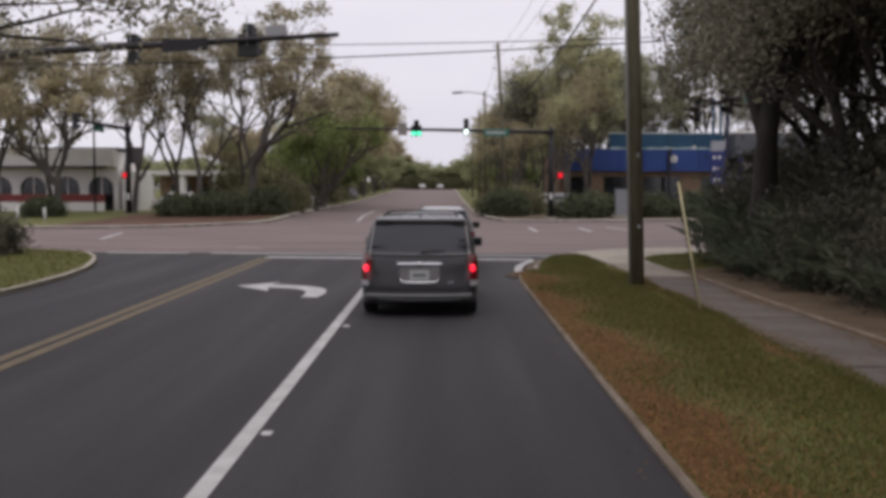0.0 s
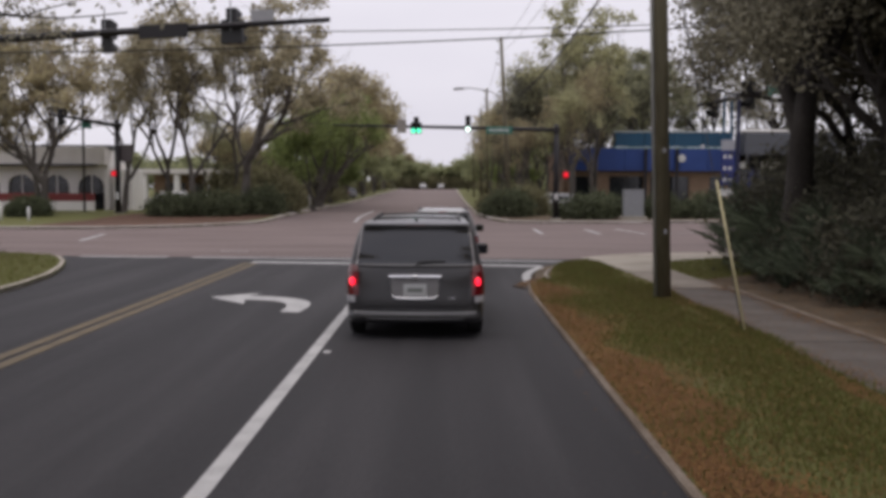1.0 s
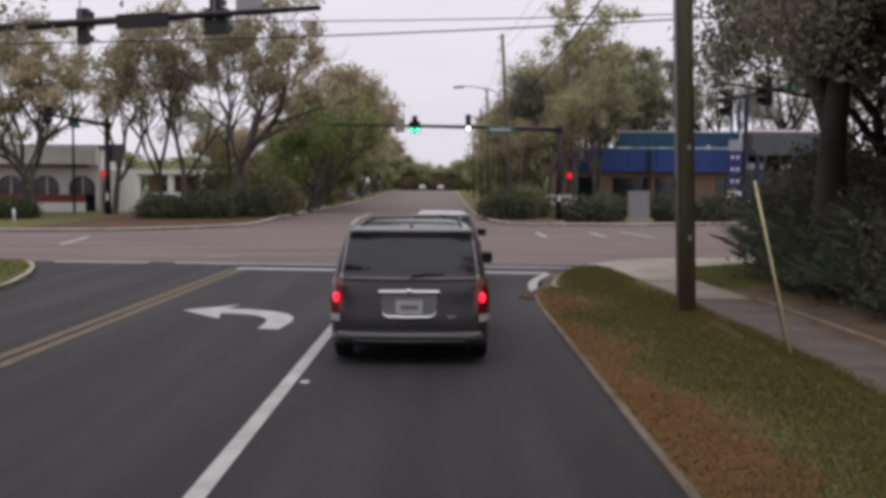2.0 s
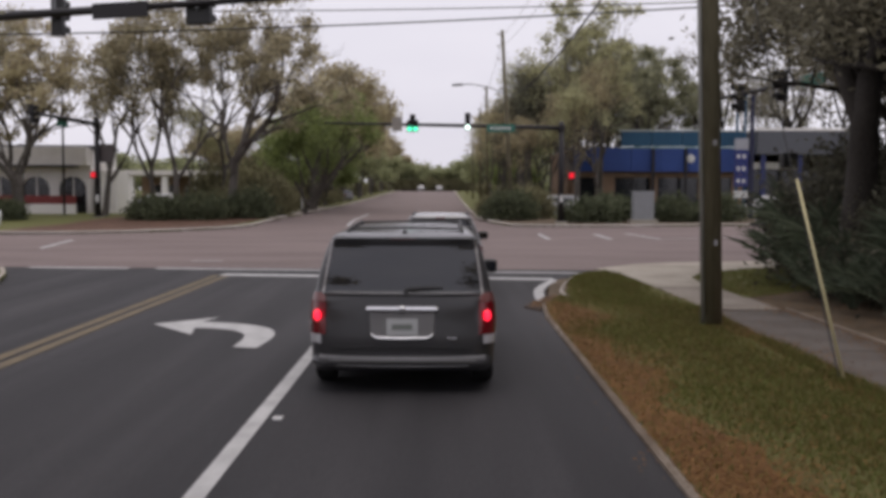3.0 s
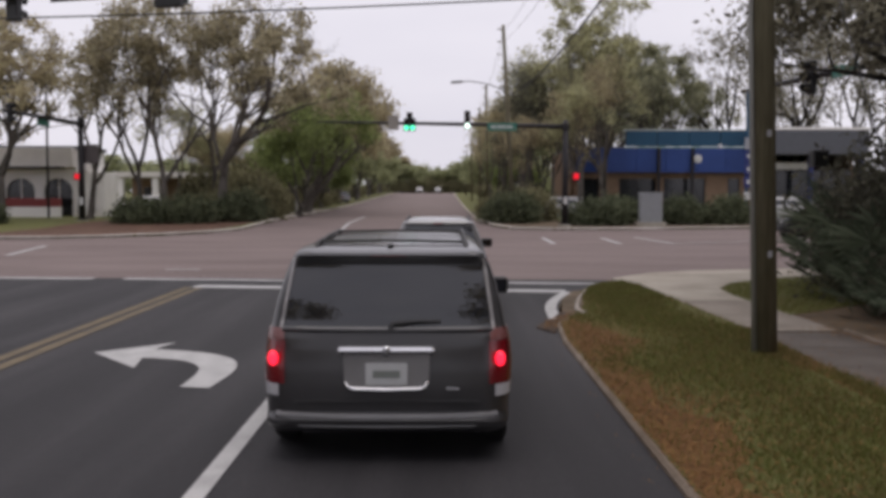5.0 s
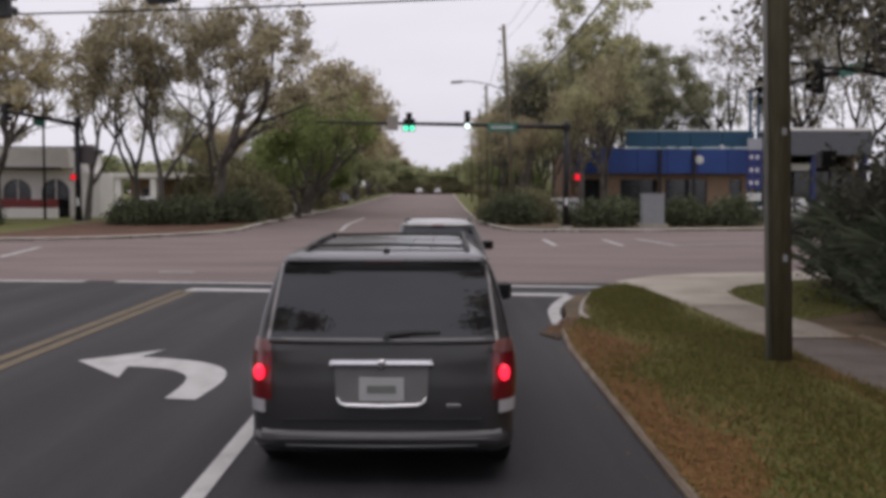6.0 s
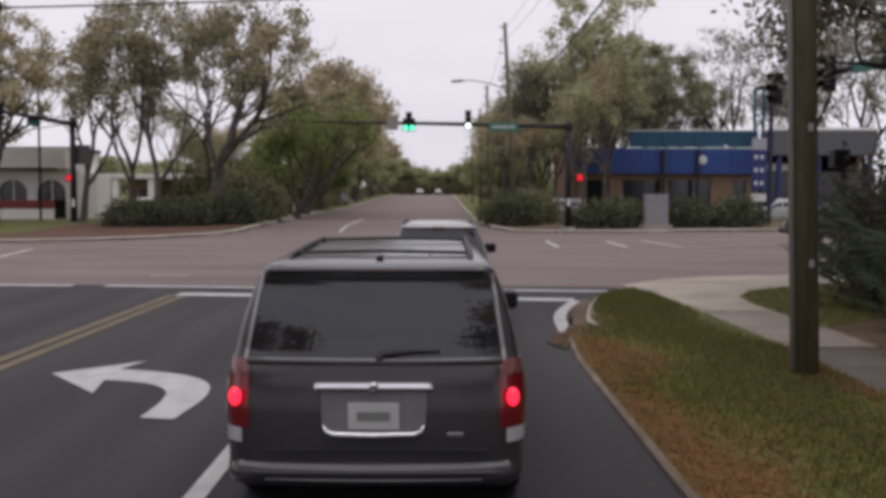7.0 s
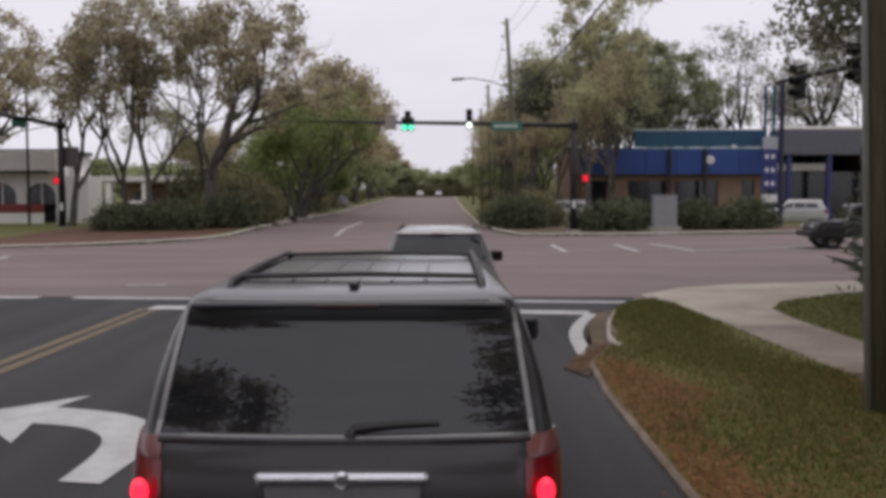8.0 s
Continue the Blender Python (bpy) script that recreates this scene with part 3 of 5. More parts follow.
for x, y, r, k in ((13, 26.5, 30, 1.5), (13.4, 22, 120, 1.6), (13.2, 17.6, 200, 1.5), (16, 28.5, 70, 1.7), (17, 24, 260, 1.8), (16.5, 20, 340, 1.7), (20, 28, 10, 1.9), (21, 23.5, 150, 1.9), (24, 27, 60, 2.0)):
    copy_thing(W1, pose(x, y, 0.05, 0, 0, r) @ Matrix.Scale(k, 4))
again(W2, ((8.8, 21.0, 100), (9.0, 17.4, 200), (9.7, 27.8, 40), (9.4, 10, 60)))


def palmetto(label, seed, at, fronds=9, size=0.8):
    """A saw palmetto: fan fronds on bent stalks."""
    t = thing("palmetto", label, "palm shrub", (at[0], at[1], G(at[1]) + 0.05), 0, "palmettos at the wood edge")
    rnd = random.Random(seed)
    for k in range(fronds):
        a = 6.28 * k / fronds + rnd.gauss(0, 0.25)
        up_ = rnd.uniform(0.5, 1.25)
        h = Vector((math.cos(a) * math.cos(up_), math.sin(a) * math.cos(up_), math.sin(up_)))
        tip = h * size * rnd.uniform(0.7, 1.15)
        bm = bmesh.new()
        tube(bm, [(0, 0, -0.1), tuple(tip * 0.55 + Vector((0, 0, 0.06))), tuple(tip)], [0.02, 0.013, 0.01], 4, cap=False)
        side = h.cross(Vector((0, 0, 1))).normalized()
        n = 15
        for q in range(n):
            f_ = (q / (n - 1) - 0.5) * 3.6
            d_ = (h * math.cos(f_) + side * math.sin(f_) + Vector((0, 0, -0.12))).normalized()
            l_ = size * 0.62 * (1 - 0.25 * abs(f_) / 1.8) * rnd.uniform(0.9, 1.1)
            w_ = d_.cross(h.cross(side)).normalized() * 0.028
            v = [bm.verts.new(p) for p in (tip, tip + d_ * l_ * 0.5 + w_, tip + d_ * l_ - Vector((0, 0, 0.1 * l_)), tip + d_ * l_ * 0.5 - w_)]
            bm.faces.new((v[0], v[1], v[2]))
            bm.faces.new((v[0], v[2], v[3]))
        part("frond", bm, LEAF_PALM, t)
    return t


LEAF_PALM = leaf_material("palmetto_fronds", [(0.0688, 0.085, 0.0562), (0.112, 0.138, 0.09), (0.175, 0.206, 0.144)], 0.3)
P1 = palmetto("blue-green saw palmetto with fan fronds", 61, (8.4, 28.6), 11, 0.95)
P2 = palmetto("low saw palmetto with fan fronds by the sidewalk", 62, (7.7, 25.6), 9, 0.75)
again(P1, ((8.5, 25.2, 10, 1.25, 1.35), (8.9, 22.8, 70, 1.4, 1.6), (9.3, 24.2, 160, 1.5, 1.9), (9.6, 26.4, 260, 1.4, 1.8), (8.6, 20.6, 330, 1.3, 1.5), (9.2, 29.6, 50), (8.9, 27.3, 130), (8.0, 22.4, 200), (8.1, 18.6, 300), (8.3, 14.2, 20), (8.6, 11, 70)))
again(P1, ((8.9, 26.9, 90, 1.9, 2.0), (8.7, 28.4, 200, 1.7, 1.9), (9.8, 29.6, 310, 2.2, 2.3)))
again(P2, ((7.9, 24.7, 90, 1.2, 1.2), (8.1, 26.6, 200, 1.2, 1.2), (7.9, 22.9, 280, 1.1, 1.2), (7.6, 23.8, 40), (7.7, 20.4, 110), (7.8, 16.6, 240), (7.9, 12.6, 330)))

# near left tree whose boughs hang into the view
tree("broad live oak with low boughs hanging over the road", 36, 6.9, 9.0, 0.45, 1.8, LEAF_OAK, 30000, 0.07, 0.3, (-11.9, 12.6), depth=6, forks=4, twigs=5, clump=0.3, low=True, bark=BARK_DARK)
# unseen trees along the road behind, added for the van's reflections and road shade
again(d2, ((-19, -34, 70), (10, -16, 160), (-22, -6, 30), (9.3, 4.5, 300, 1.05, 1.05), (-11.5, 0, 90, 1.05, 1.05), (13, 13, 50, 0.9, 0.8), (-18, -18, 40), (9.5, -32, 200), (-18, -52, 120), (10, -50, 20)))
bush("dark rounded shrub on the grass corner", 45, 2.2, 2.0, 1.7, LEAF_DARK, 6000, 0.07, (-14.9, 30.5))
# hedges of the far corners
for k, (x, y, sx, sz, m) in enumerate(((-18.9, 67.6, 3.4, 1.8, LEAF_HEDGE), (-16.2, 68.2, 3.8, 2.0, LEAF_HEDGE), (-13.2, 70.4, 3.4, 2.4, LEAF_HEDGE), (-28.4, 67, 2.8, 1.6, LEAF_HEDGE),
                                       (4.3, 69.0, 3.4, 2.3, LEAF_HEDGE), (5.9, 71, 2.6, 2.4, LEAF_UNDER), (9.4, 66.8, 3.9, 1.9, LEAF_HEDGE), (11.0, 68.4, 2.4, 2.0, LEAF_HEDGE), (14.8, 67.8, 3.2, 1.9, LEAF_HEDGE), (17.8, 68.2, 3.4, 2.0, LEAF_HEDGE), (3.7, 76, 2.2, 1.6, LEAF_UNDER), (3.9, 84, 2.4, 1.7, LEAF_UNDER))):
    bush("rounded green hedge shrub along the far corner", 50 + k, sx, 2.2, sz, m, 5000, 0.11, (x, y), group="corner hedge")

U1 = bush("loose olive green undergrowth below the roadside oaks", 71, 4.2, 3.0, 2.6, LEAF_UNDER, 3300, 0.15, (-15.2, 76.5), group="roadside undergrowth")
again(U1, ((-16.9, 84, 60, 1.2, 1.7), (-14.8, 81, 100, 1.2, 1.6), (-17.6, 79, 20, 0.9, 1.55), (-12.6, 77.5, 210, 0.7, 1.2), (-15.2, 89, 200), (-15.4, 97, 30), (-15.6, 106, 140), (-16, 116, 260), (-16, 128, 10), (-16.4, 142, 90), (-17, 158, 180), (6.6, 81, 40), (7.0, 88, 130), (7.2, 97, 220), (7.4, 108, 330), (7.6, 120, 70), (8, 135, 160), (8.4, 155, 240), (-14, 306, 0, 1.5, 1.6), (-10, 309, 80, 1.6, 1.8), (-5.5, 310, 160, 1.6, 1.9), (-1, 310, 220, 1.6, 1.8), (3.5, 309, 300, 1.6, 1.7), (8, 307, 40, 1.5, 1.6), (8.6, 180, 20), (8.8, 215, 100), (9.4, 255, 190), (-17, 190, 60), (-17.5, 230, 150), (-17.5, 275, 240)))

wood = new("far_woods", leaf_mesh("far_woods", [(x + random.gauss(0, 2), 430 + random.gauss(0, 10), 3 + max(0, random.gauss(4.5, 2.8))) for x in np.linspace(-90, 90, 260)], 26000, 0.85, 1.7, 77, LEAF_HAZED))
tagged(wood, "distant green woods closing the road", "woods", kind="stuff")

# ---- poles, signals, wires ----
GREEN_LIT = lit("green_signal_light", (0.07, 0.9, 0.52), 2.0)
WHITE_LIT = lit("pale_green_signal_light", (0.75, 1.0, 0.92), 2.6)
RED_LIT = lit("red_signal_light", (1.0, 0.01, 0.03), 0.8)
LENS_OFF = plain("dark_signal_lens", (0.03, 0.02, 0.015), 0.25)
SIGN_GREEN = plain("green_sign_sheet", (0.025, 0.15, 0.11), 0.4)
SIGN_WHITE = plain("white_sign_sheet", (0.6, 0.6, 0.58), 0.5)
SIGN_BACK = plain("grey_sign_back", (0.35, 0.35, 0.36), 0.5, 0.4)
YELLOW_PLASTIC = plain("faded_yellow_plastic", (0.48, 0.43, 0.24), 0.6)
PVC = plain("grey_plastic_conduit", (0.3, 0.3, 0.28), 0.6)


def pole_tube(name, base, top, r0, r1, material, parent, sides=12, label=""):
    bm = bmesh.new()
    b, t = Vector(base), Vector(top)
    tube(bm, [b, b.lerp(t, 0.5), t], [r0, (r0 + r1) / 2, r1], sides)
    return part(name, bm, material, parent, label, smooth=True)


def block(name, size, at, material, parent, bevel=0.01, label="", turn=None):
    bm = bmesh.new()
    box(bm, size, at, turn, bevel)
    return part(name, bm, material, parent, label)


def disc_front(bm, r, at, depth=0.02, sides=16):
    """A shallow dome that faces -y."""
    x, y, z = at
    rim = [bm.verts.new((x + r * math.cos(a), y, z + r * math.sin(a))) for a in [2 * math.pi * k / sides for k in range(sides)]]
    mid = [bm.verts.new((x + r * 0.6 * math.cos(a), y - depth, z + r * 0.6 * math.sin(a))) for a in [2 * math.pi * k / sides for k in range(sides)]]
    for k in range(sides):
        bm.faces.new((rim[k], rim[(k + 1) % sides], mid[(k + 1) % sides], mid[k]))
    bm.faces.new(mid)
    return bm


def signal_head(parent, at, turn, cells, glow):
    """A signal head of square cells, one lens and visor each, facing -y before its turn. glow: the lit cells."""
    bm = bmesh.new()
    top = max(z for _, z in cells) + 0.17
    low = min(z for _, z in cells) - 0.17
    w = max(x for x, _ in cells) + 0.17
    step = 0.25 if w > 0.3 else low
    ring = [(-w, low), (w, low), (w, step), (0.17, step), (0.17, top), (-0.17, top), (-0.17, step), (-w, step)] if w > 0.3 else [(-w, low), (w, low), (w, top), (-w, top)]
    f = bm.faces.new([bm.verts.new((x, -0.1, z)) for x, z in ring])
    g = bmesh.ops.extrude_face_region(bm, geom=[f])
    for v in g["geom"]:
        if isinstance(v, bmesh.types.BMVert):
            v.co.y += 0.22
    bmesh.ops.recalc_face_normals(bm, faces=bm.faces[:])
    bmesh.ops.bevel(bm, geom=bm.edges[:], offset=0.02, segments=1, affect="EDGES")
    head = part("signal_head", bm, BLACK, parent, "black signal housing")
    head.matrix_local = pose(*at, 0, 0, turn)
    for x, z in cells:
        bm = bmesh.new()
        disc_front(bm, 0.145, (x, -0.105, z))
        part("lens", bm, glow.get((x, z), LENS_OFF), head)
        bm = bmesh.new()
        arc = [radians(a) for a in range(-30, 211, 20)]
        a1 = [bm.verts.new((x + 0.16 * math.cos(a), -0.1, z + 0.16 * math.sin(a))) for a in arc]
        a2 = [bm.verts.new((x + 0.16 * math.cos(a), -0.32 + 0.05 * (math.sin(a) < 0), z + 0.165 * math.sin(a))) for a in arc]
        for k in range(len(arc) - 1):
            bm.faces.new((a1[k], a1[k + 1], a2[k + 1], a2[k]))
        g = bmesh.ops.solidify(bm, geom=bm.faces[:], thickness=0.008)
        part("visor", bm, BLACK, head)
    return head


THREE = [(0, 0.35), (0, 0), (0, -0.35)]
DOGHOUSE = [(0, 0.42), (-0.18, 0.06), (0.18, 0.06), (-0.18, -0.3), (0.18, -0.3)]


def lettering_bars(parent, at, width, height, count, material, turn=0.0):
    """Plain bars for writing, on a face towards -y."""
    rnd = random.Random(int(width * 1000))
    step = width / count
    for k in range(count):
        block("lettering", (step * rnd.uniform(0.5, 0.8), 0.006, height * rnd.uniform(0.8, 1.0)), (at[0] - width / 2 + step * (k + 0.5), at[1], at[2]), material, parent, 0)


def flange(parent, r, z=0.0):
    bm = bmesh.new()
    tube(bm, [(0, 0, z - 0.3), (0, 0, z + 0.05)], r, 16)
    part("footing", bm, CONCRETE, parent)
    block("base_plate", (r * 1.5, r * 1.5, 0.05), (0, 0, z + 0.075), STEEL_DARK, parent)


# far mast arm over the far side of the crossing
far = thing("mast_arm_signal", "dark steel mast arm with green traffic signals", "traffic signal", (7.1, 64.6, 0.42))
flange(far, 0.38)
pole_tube("pole", (0, 0, 0), (0, 0, 6.15), 0.2, 0.15, STEEL_DARK, far)
bm = bmesh.new()
tube(bm, [(0, 0, 5.75), (-4, -0.05, 5.85), (-9, -0.1, 5.93), (-14.5, -0.15, 6.0)], [0.14, 0.125, 0.1, 0.06], 10)
part("arm", bm, STEEL_DARK, far, smooth=True)
block("arm_collar", (0.4, 0.4, 0.4), (0, 0, 5.75), STEEL_DARK, far, 0.04)
signal_head(far, (-9.1, -0.28, 5.95), 0, DOGHOUSE, {DOGHOUSE[3]: GREEN_LIT, DOGHOUSE[4]: GREEN_LIT})
signal_head(far, (-5.75, -0.28, 6.12), 0, THREE, {THREE[2]: WHITE_LIT})
block("lane_sign", (0.62, 0.02, 0.85), (-10.05, -0.2, 5.95), plain("dull_beige_sign", (0.28, 0.26, 0.23), 0.6), far, 0.004, "pale lane use sign plate")
sg = block("street_sign", (1.7, 0.03, 0.48), (-3.72, -0.2, 5.72), SIGN_GREEN, far, 0.006, "green street name sign")
lettering_bars(sg, (-3.75, -0.225, 5.72), 1.3, 0.2, 9, SIGN_WHITE)
pb = block("pedestrian_signal", (0.44, 0.25, 0.46), (0.62, -0.1, 2.86), BLACK, far, 0.03, "black pedestrian signal showing red")
bm = bmesh.new()
box(bm, (0.3, 0.03, 0.34), (0.62, -0.235, 2.86), bevel=0.012)
part("red_light", bm, RED_LIT, pb)
block("bracket", (0.3, 0.06, 0.06), (0.3, -0.02, 2.86), STEEL_DARK, far)
block("button_sign", (0.2, 0.04, 0.42), (0, -0.21, 1.45), SIGN_WHITE, far, 0.005, "white push button sign")

# mast arm of the cross street on the far left corner, pointing towards the camera
left = thing("mast_arm_signal", "dark steel signal pole with an arm over the street", "traffic signal", (-23.84, 71.4, G(71.4) + 0.1))
flange(left, 0.38)
pole_tube("pole", (0, 0, 0), (0, 0, 6.8), 0.22, 0.17, STEEL_DARK, left)
bm = bmesh.new()
tube(bm, [(0, 0, 6.35), (0.08, -4, 6.32), (0.16, -8, 6.27), (0.2, -11.5, 6.2)], [0.15, 0.13, 0.11, 0.07], 10)
part("arm", bm, STEEL_DARK, left, smooth=True)
block("arm_collar", (0.45, 0.45, 0.45), (0, 0, 6.35), STEEL_DARK, left, 0.04)
signal_head(left, (0.3, -10.8, 6.15), 90, THREE, {})
sg = block("street_sign", (0.03, 1.7, 0.45), (0.0, -5.8, 6.0), SIGN_GREEN, left, 0.006, "green street name sign")
pb = block("pedestrian_signal", (0.44, 0.25, 0.46), (-0.12, -0.36, 2.9), BLACK, left, 0.03, "black pedestrian signal showing red")
bm = bmesh.new()
box(bm, (0.3, 0.03, 0.34), (-0.12, -0.495, 2.9), bevel=0.012)
part("red_light", bm, RED_LIT, pb)
block("sign_panel", (1.25, 0.05, 1.25), (0.4, 0.26, 4.4), plain("brown_panel", (0.085, 0.07, 0.07), 0.6), left, 0.01, "dark brown square panel")
block("button_sign", (0.2, 0.04, 0.5), (0.05, -0.24, 1.3), SIGN_WHITE, left, 0.005, "white push button sign")

# near mast arm reaching in over the approach, seen from behind
near = thing("mast_arm_signal", "dark steel mast arm with black signals seen from behind", "traffic signal", (-19.0, 34.8, G(34.8) + 0.1))
flange(near, 0.38)
pole_tube("pole", (0, 0, 0), (0, 0, 7.0), 0.22, 0.17, STEEL_DARK, near)
bm = bmesh.new()
arm = [(0, 0, 6.85), (5, -1.47, 6.9), (10, -2.95, 6.94), (15.6, -4.6, 6.98)]
tube(bm, arm, [0.15, 0.135, 0.11, 0.07], 10)
part("arm", bm, STEEL_DARK, near, smooth=True)
turn = math.degrees(math.atan2(-4.6, 15.6)) + 180
signal_head(near, (8.35, -2.2, 6.86), turn, THREE, {})
signal_head(near, (12.55, -3.45, 6.92), turn, DOGHOUSE, {})
block("lane_sign", (0.75, 0.02, 0.34), (13.55, -4.0, 7.2), SIGN_BACK, near, 0.004, "plain metal back of a sign", turn=pose(0, 0, 0, 0, 0, turn))
block("sign_clamp", (0.06, 0.05, 0.4), (13.55, -3.97, 7.0), STEEL, near)
block("street_sign", (1.7, 0.03, 0.42), (10.4, -3.25, 6.86), STEEL_DARK, near, 0.005, "dark back of a street name sign", turn=pose(0, 0, 0, 0, 0, turn))
# thin finials above the signals
for x, y in ((8.35, -2.46), (12.55, -3.72)):
    bm = bmesh.new()
    tube(bm, [(x, y, 6.8), (x, y, 7.72)], 0.02, 6)
    part("mount_rod", bm, STEEL, near)

# mast arm on the near right corner, over the cross street
right = thing("mast_arm_signal", "dark steel mast arm with signals over the cross street", "traffic signal", (13.3, 31.3, G(31.3) + 0.1))
flange(right, 0.42)
pole_tube("pole", (0, 0, 0), (0, 0, 6.3), 0.19, 0.15, STEEL_DARK, right)
bm = bmesh.new()
tube(bm, [(0, 0, 5.85), (-0.95, 3.7, 5.8), (-1.9, 7.4, 5.75), (-2.85, 11, 5.7)], [0.14, 0.12, 0.1, 0.07], 10)
part("arm", bm, STEEL_DARK, right, smooth=True)
signal_head(right, (-2.0, 7.0, 5.7), -75, THREE, {})
signal_head(right, (-2.45, 10.1, 5.6), -75, THREE, {})
bm = bmesh.new()
box(bm, (0.03, 1.15, 0.34), (-1.62, 5.4, 5.72), pose(0, 0, 0, 0, 0, 14.5), 0.006)
part("street_sign", bm, SIGN_GREEN, right, "green street name sign")
post = thing("pedestrian_post", "dark post with a black pedestrian signal by the ramp", "signal post", (11.0, 36.5, G(36.5) + 0.08))
flange(post, 0.3)
pole_tube("pole", (0, 0, 0), (0, 0, 3.5), 0.07, 0.06, STEEL_DARK, post)
block("pedestrian_signal", (0.46, 0.4, 0.5), (-0.1, 0.0, 3.15), BLACK, post, 0.03, "black pedestrian signal box")
block("button_sign", (0.2, 0.04, 0.3), (0, -0.09, 1.4), SIGN_WHITE, post, 0.005, "white push button sign")
block("base_cover", (0.42, 0.42, 0.4), (0, 0, 0.25), STEEL_DARK, post, 0.03)

# wooden utility poles
up = thing("utility_pole", "weathered round wooden utility pole in the grass verge", "utility pole", (4.36, 21.55, 0.05))
pole_tube("pole", (0, 0, -0.2), (-0.32, 0, 11.6), 0.165, 0.135, WOOD_POLE, up, 16)
pole_tube("conduit", (-0.17, -0.06, 0.0), (-0.47, -0.06, 10.0), 0.035, 0.035, PVC, up, 8, "pale grey cable conduit")
for z in (1.35, 2.95):
    block("tag", (0.06, 0.01, 0.09), (0.02 - z * 0.028, -0.172, z), SIGN_BACK, up, 0.002, "small white tag")
block("cross_arm", (2.2, 0.1, 0.12), (-0.3, -0.18, 10.9), WOOD_POLE, up, 0.01)
guy = thing("guy_wire", "steel guy wire with a faded yellow plastic guard", "guy wire", (4.54, 16.85, 0.06))
gt = Vector((-0.42, 4.62, 8.25))
bm = bmesh.new()
tube(bm, [(0, 0, -0.2), tuple(gt)], 0.008, 5)
part("wire", bm, CABLE, guy)
g2 = gt.normalized() * 2.65
pole_tube("guard", (gt.normalized() * 0.04)[:], (g2.x, g2.y, g2.z), 0.019, 0.017, YELLOW_PLASTIC, guy, 8, "faded yellow plastic guard")


def far_pole(label, x, y, top_x, height, arms=1):
    t = thing("utility_pole", label, "utility pole", (x, y, G(y) + 0.05))
    pole_tube("pole", (0, 0, -0.2), (top_x, 0, height), 0.17, 0.11, WOOD_POLE, t, 10)
    for k in range(3):
        bm = bmesh.new()
        tube(bm, [(top_x - 0.1, 0, height - 0.3 - 0.8 * k), (top_x - 0.35, 0, height - 0.22 - 0.8 * k)], 0.05, 6)
        part("insulator", bm, PVC, t)
    return t


lp = far_pole("leaning wooden utility pole with a street lamp", 4.5, 70, -0.75, 12.6)
bm = bmesh.new()
tube(bm, [(-0.5, 0, 8.4), (-1.6, 0, 8.85), (-2.8, 0, 9.05), (-3.4, 0, 9.03)], 0.04, 8)
part("lamp_arm", bm, STEEL, lp, smooth=True)
bm = bmesh.new()
box(bm, (0.75, 0.32, 0.16), (-3.7, 0, 9.0), pose(0, 0, 0, 0, -4, 0), 0.06)
part("lamp_head", bm, STEEL, lp, "grey cobra street lamp head")
PLAIN_POLE = "slim wooden utility pole along the far road"
far_pole(PLAIN_POLE, 4.2, 100, -0.2, 12.2)
far_pole(PLAIN_POLE, 4.4, 125, -0.1, 12.2)
far_pole(PLAIN_POLE, 4.6, 165, -0.1, 11)
far_pole(PLAIN_POLE, 4.8, 215, 0, 10)
# poles that carry the wires over the approach, outside the view
far_pole("wooden utility pole at the end of the wires", 26.5, 31.2, 0, 9.2)
far_pole("wooden utility pole at the end of the wires", -32.0, 32.6, 0, 8.6)


def wire(pts, r=0.012, label="thin black overhead wire"):
    w = thing("overhead_wire", label, "wire", pts[0])
    bm = bmesh.new()
    o = Vector(pts[0])
    tube(bm, [Vector(p) - o for p in pts], r, 5)
    part("strand", bm, CABLE, w)


for c, l, q, r in ((6.75, 0.045, 0.0012, 0.022), (7.07, 0.018, 0.0012, 0.016)):
    wire([(x, 31.6 + (26.5 - x) * 0.016 - 0.3, c + l * x + q * x * x) for x in np.linspace(-32, 26.5, 40)], r, "black overhead wire crossing the street")
for x0, z0, x1, z1, r in ((4.1, 11.1, 3.75, 12.3, 0.01), (4.9, 11.0, 3.75, 11.6, 0.01), (4.26, 7.9, 4.0, 8.2, 0.03)):
    wire([(x0 + (x1 - x0) * k / 20, 21.5 + 48.5 * k / 20, z0 + (z1 + G(70) - z0) * k / 20 - 0.9 * (1 - (k / 10 - 1) ** 2)) for k in range(21)], r)
ends = [(3.75, 70, 12.6), (4.0, 100, 12.2), (4.3, 125, 12.3), (4.5, 165, 11.8), (4.8, 215, 11.8)]
for a, b in zip(ends, ends[1:]):
    wire([(a[0] + (b[0] - a[0]) * k / 10, a[1] + (b[1] - a[1]) * k / 10, a[2] + (b[2] - a[2]) * k / 10 - 0.5 * (1 - (k / 5 - 1) ** 2)) for k in range(11)])

lot = thing("parking_lamp", "tall thin dark parking lot lamp post", "lamp post", (-28.8, 78, G(78) + 0.05))
pole_tube("pole", (0, 0, -0.1), (0, 0, 10.2), 0.09, 0.07, STEEL_DARK, lot)
block("lamp_head", (1.0, 0.4, 0.16), (0.1, 0, 10.25), STEEL_DARK, lot, 0.03)
for x, y, h in ((-30.2, 62.5, 1.0), (-28.2, 62.5, 1.0), (-26.3, 62.2, 0.9), (-12.9, 92, 1.7)):
    b = thing("bollard", "short pale post standing in the grass", "post", (x, y, G(y) + 0.05))
    pole_tube("post", (0, 0, -0.1), (0, 0, h), 0.09, 0.08, SIGN_WHITE, b, 10)

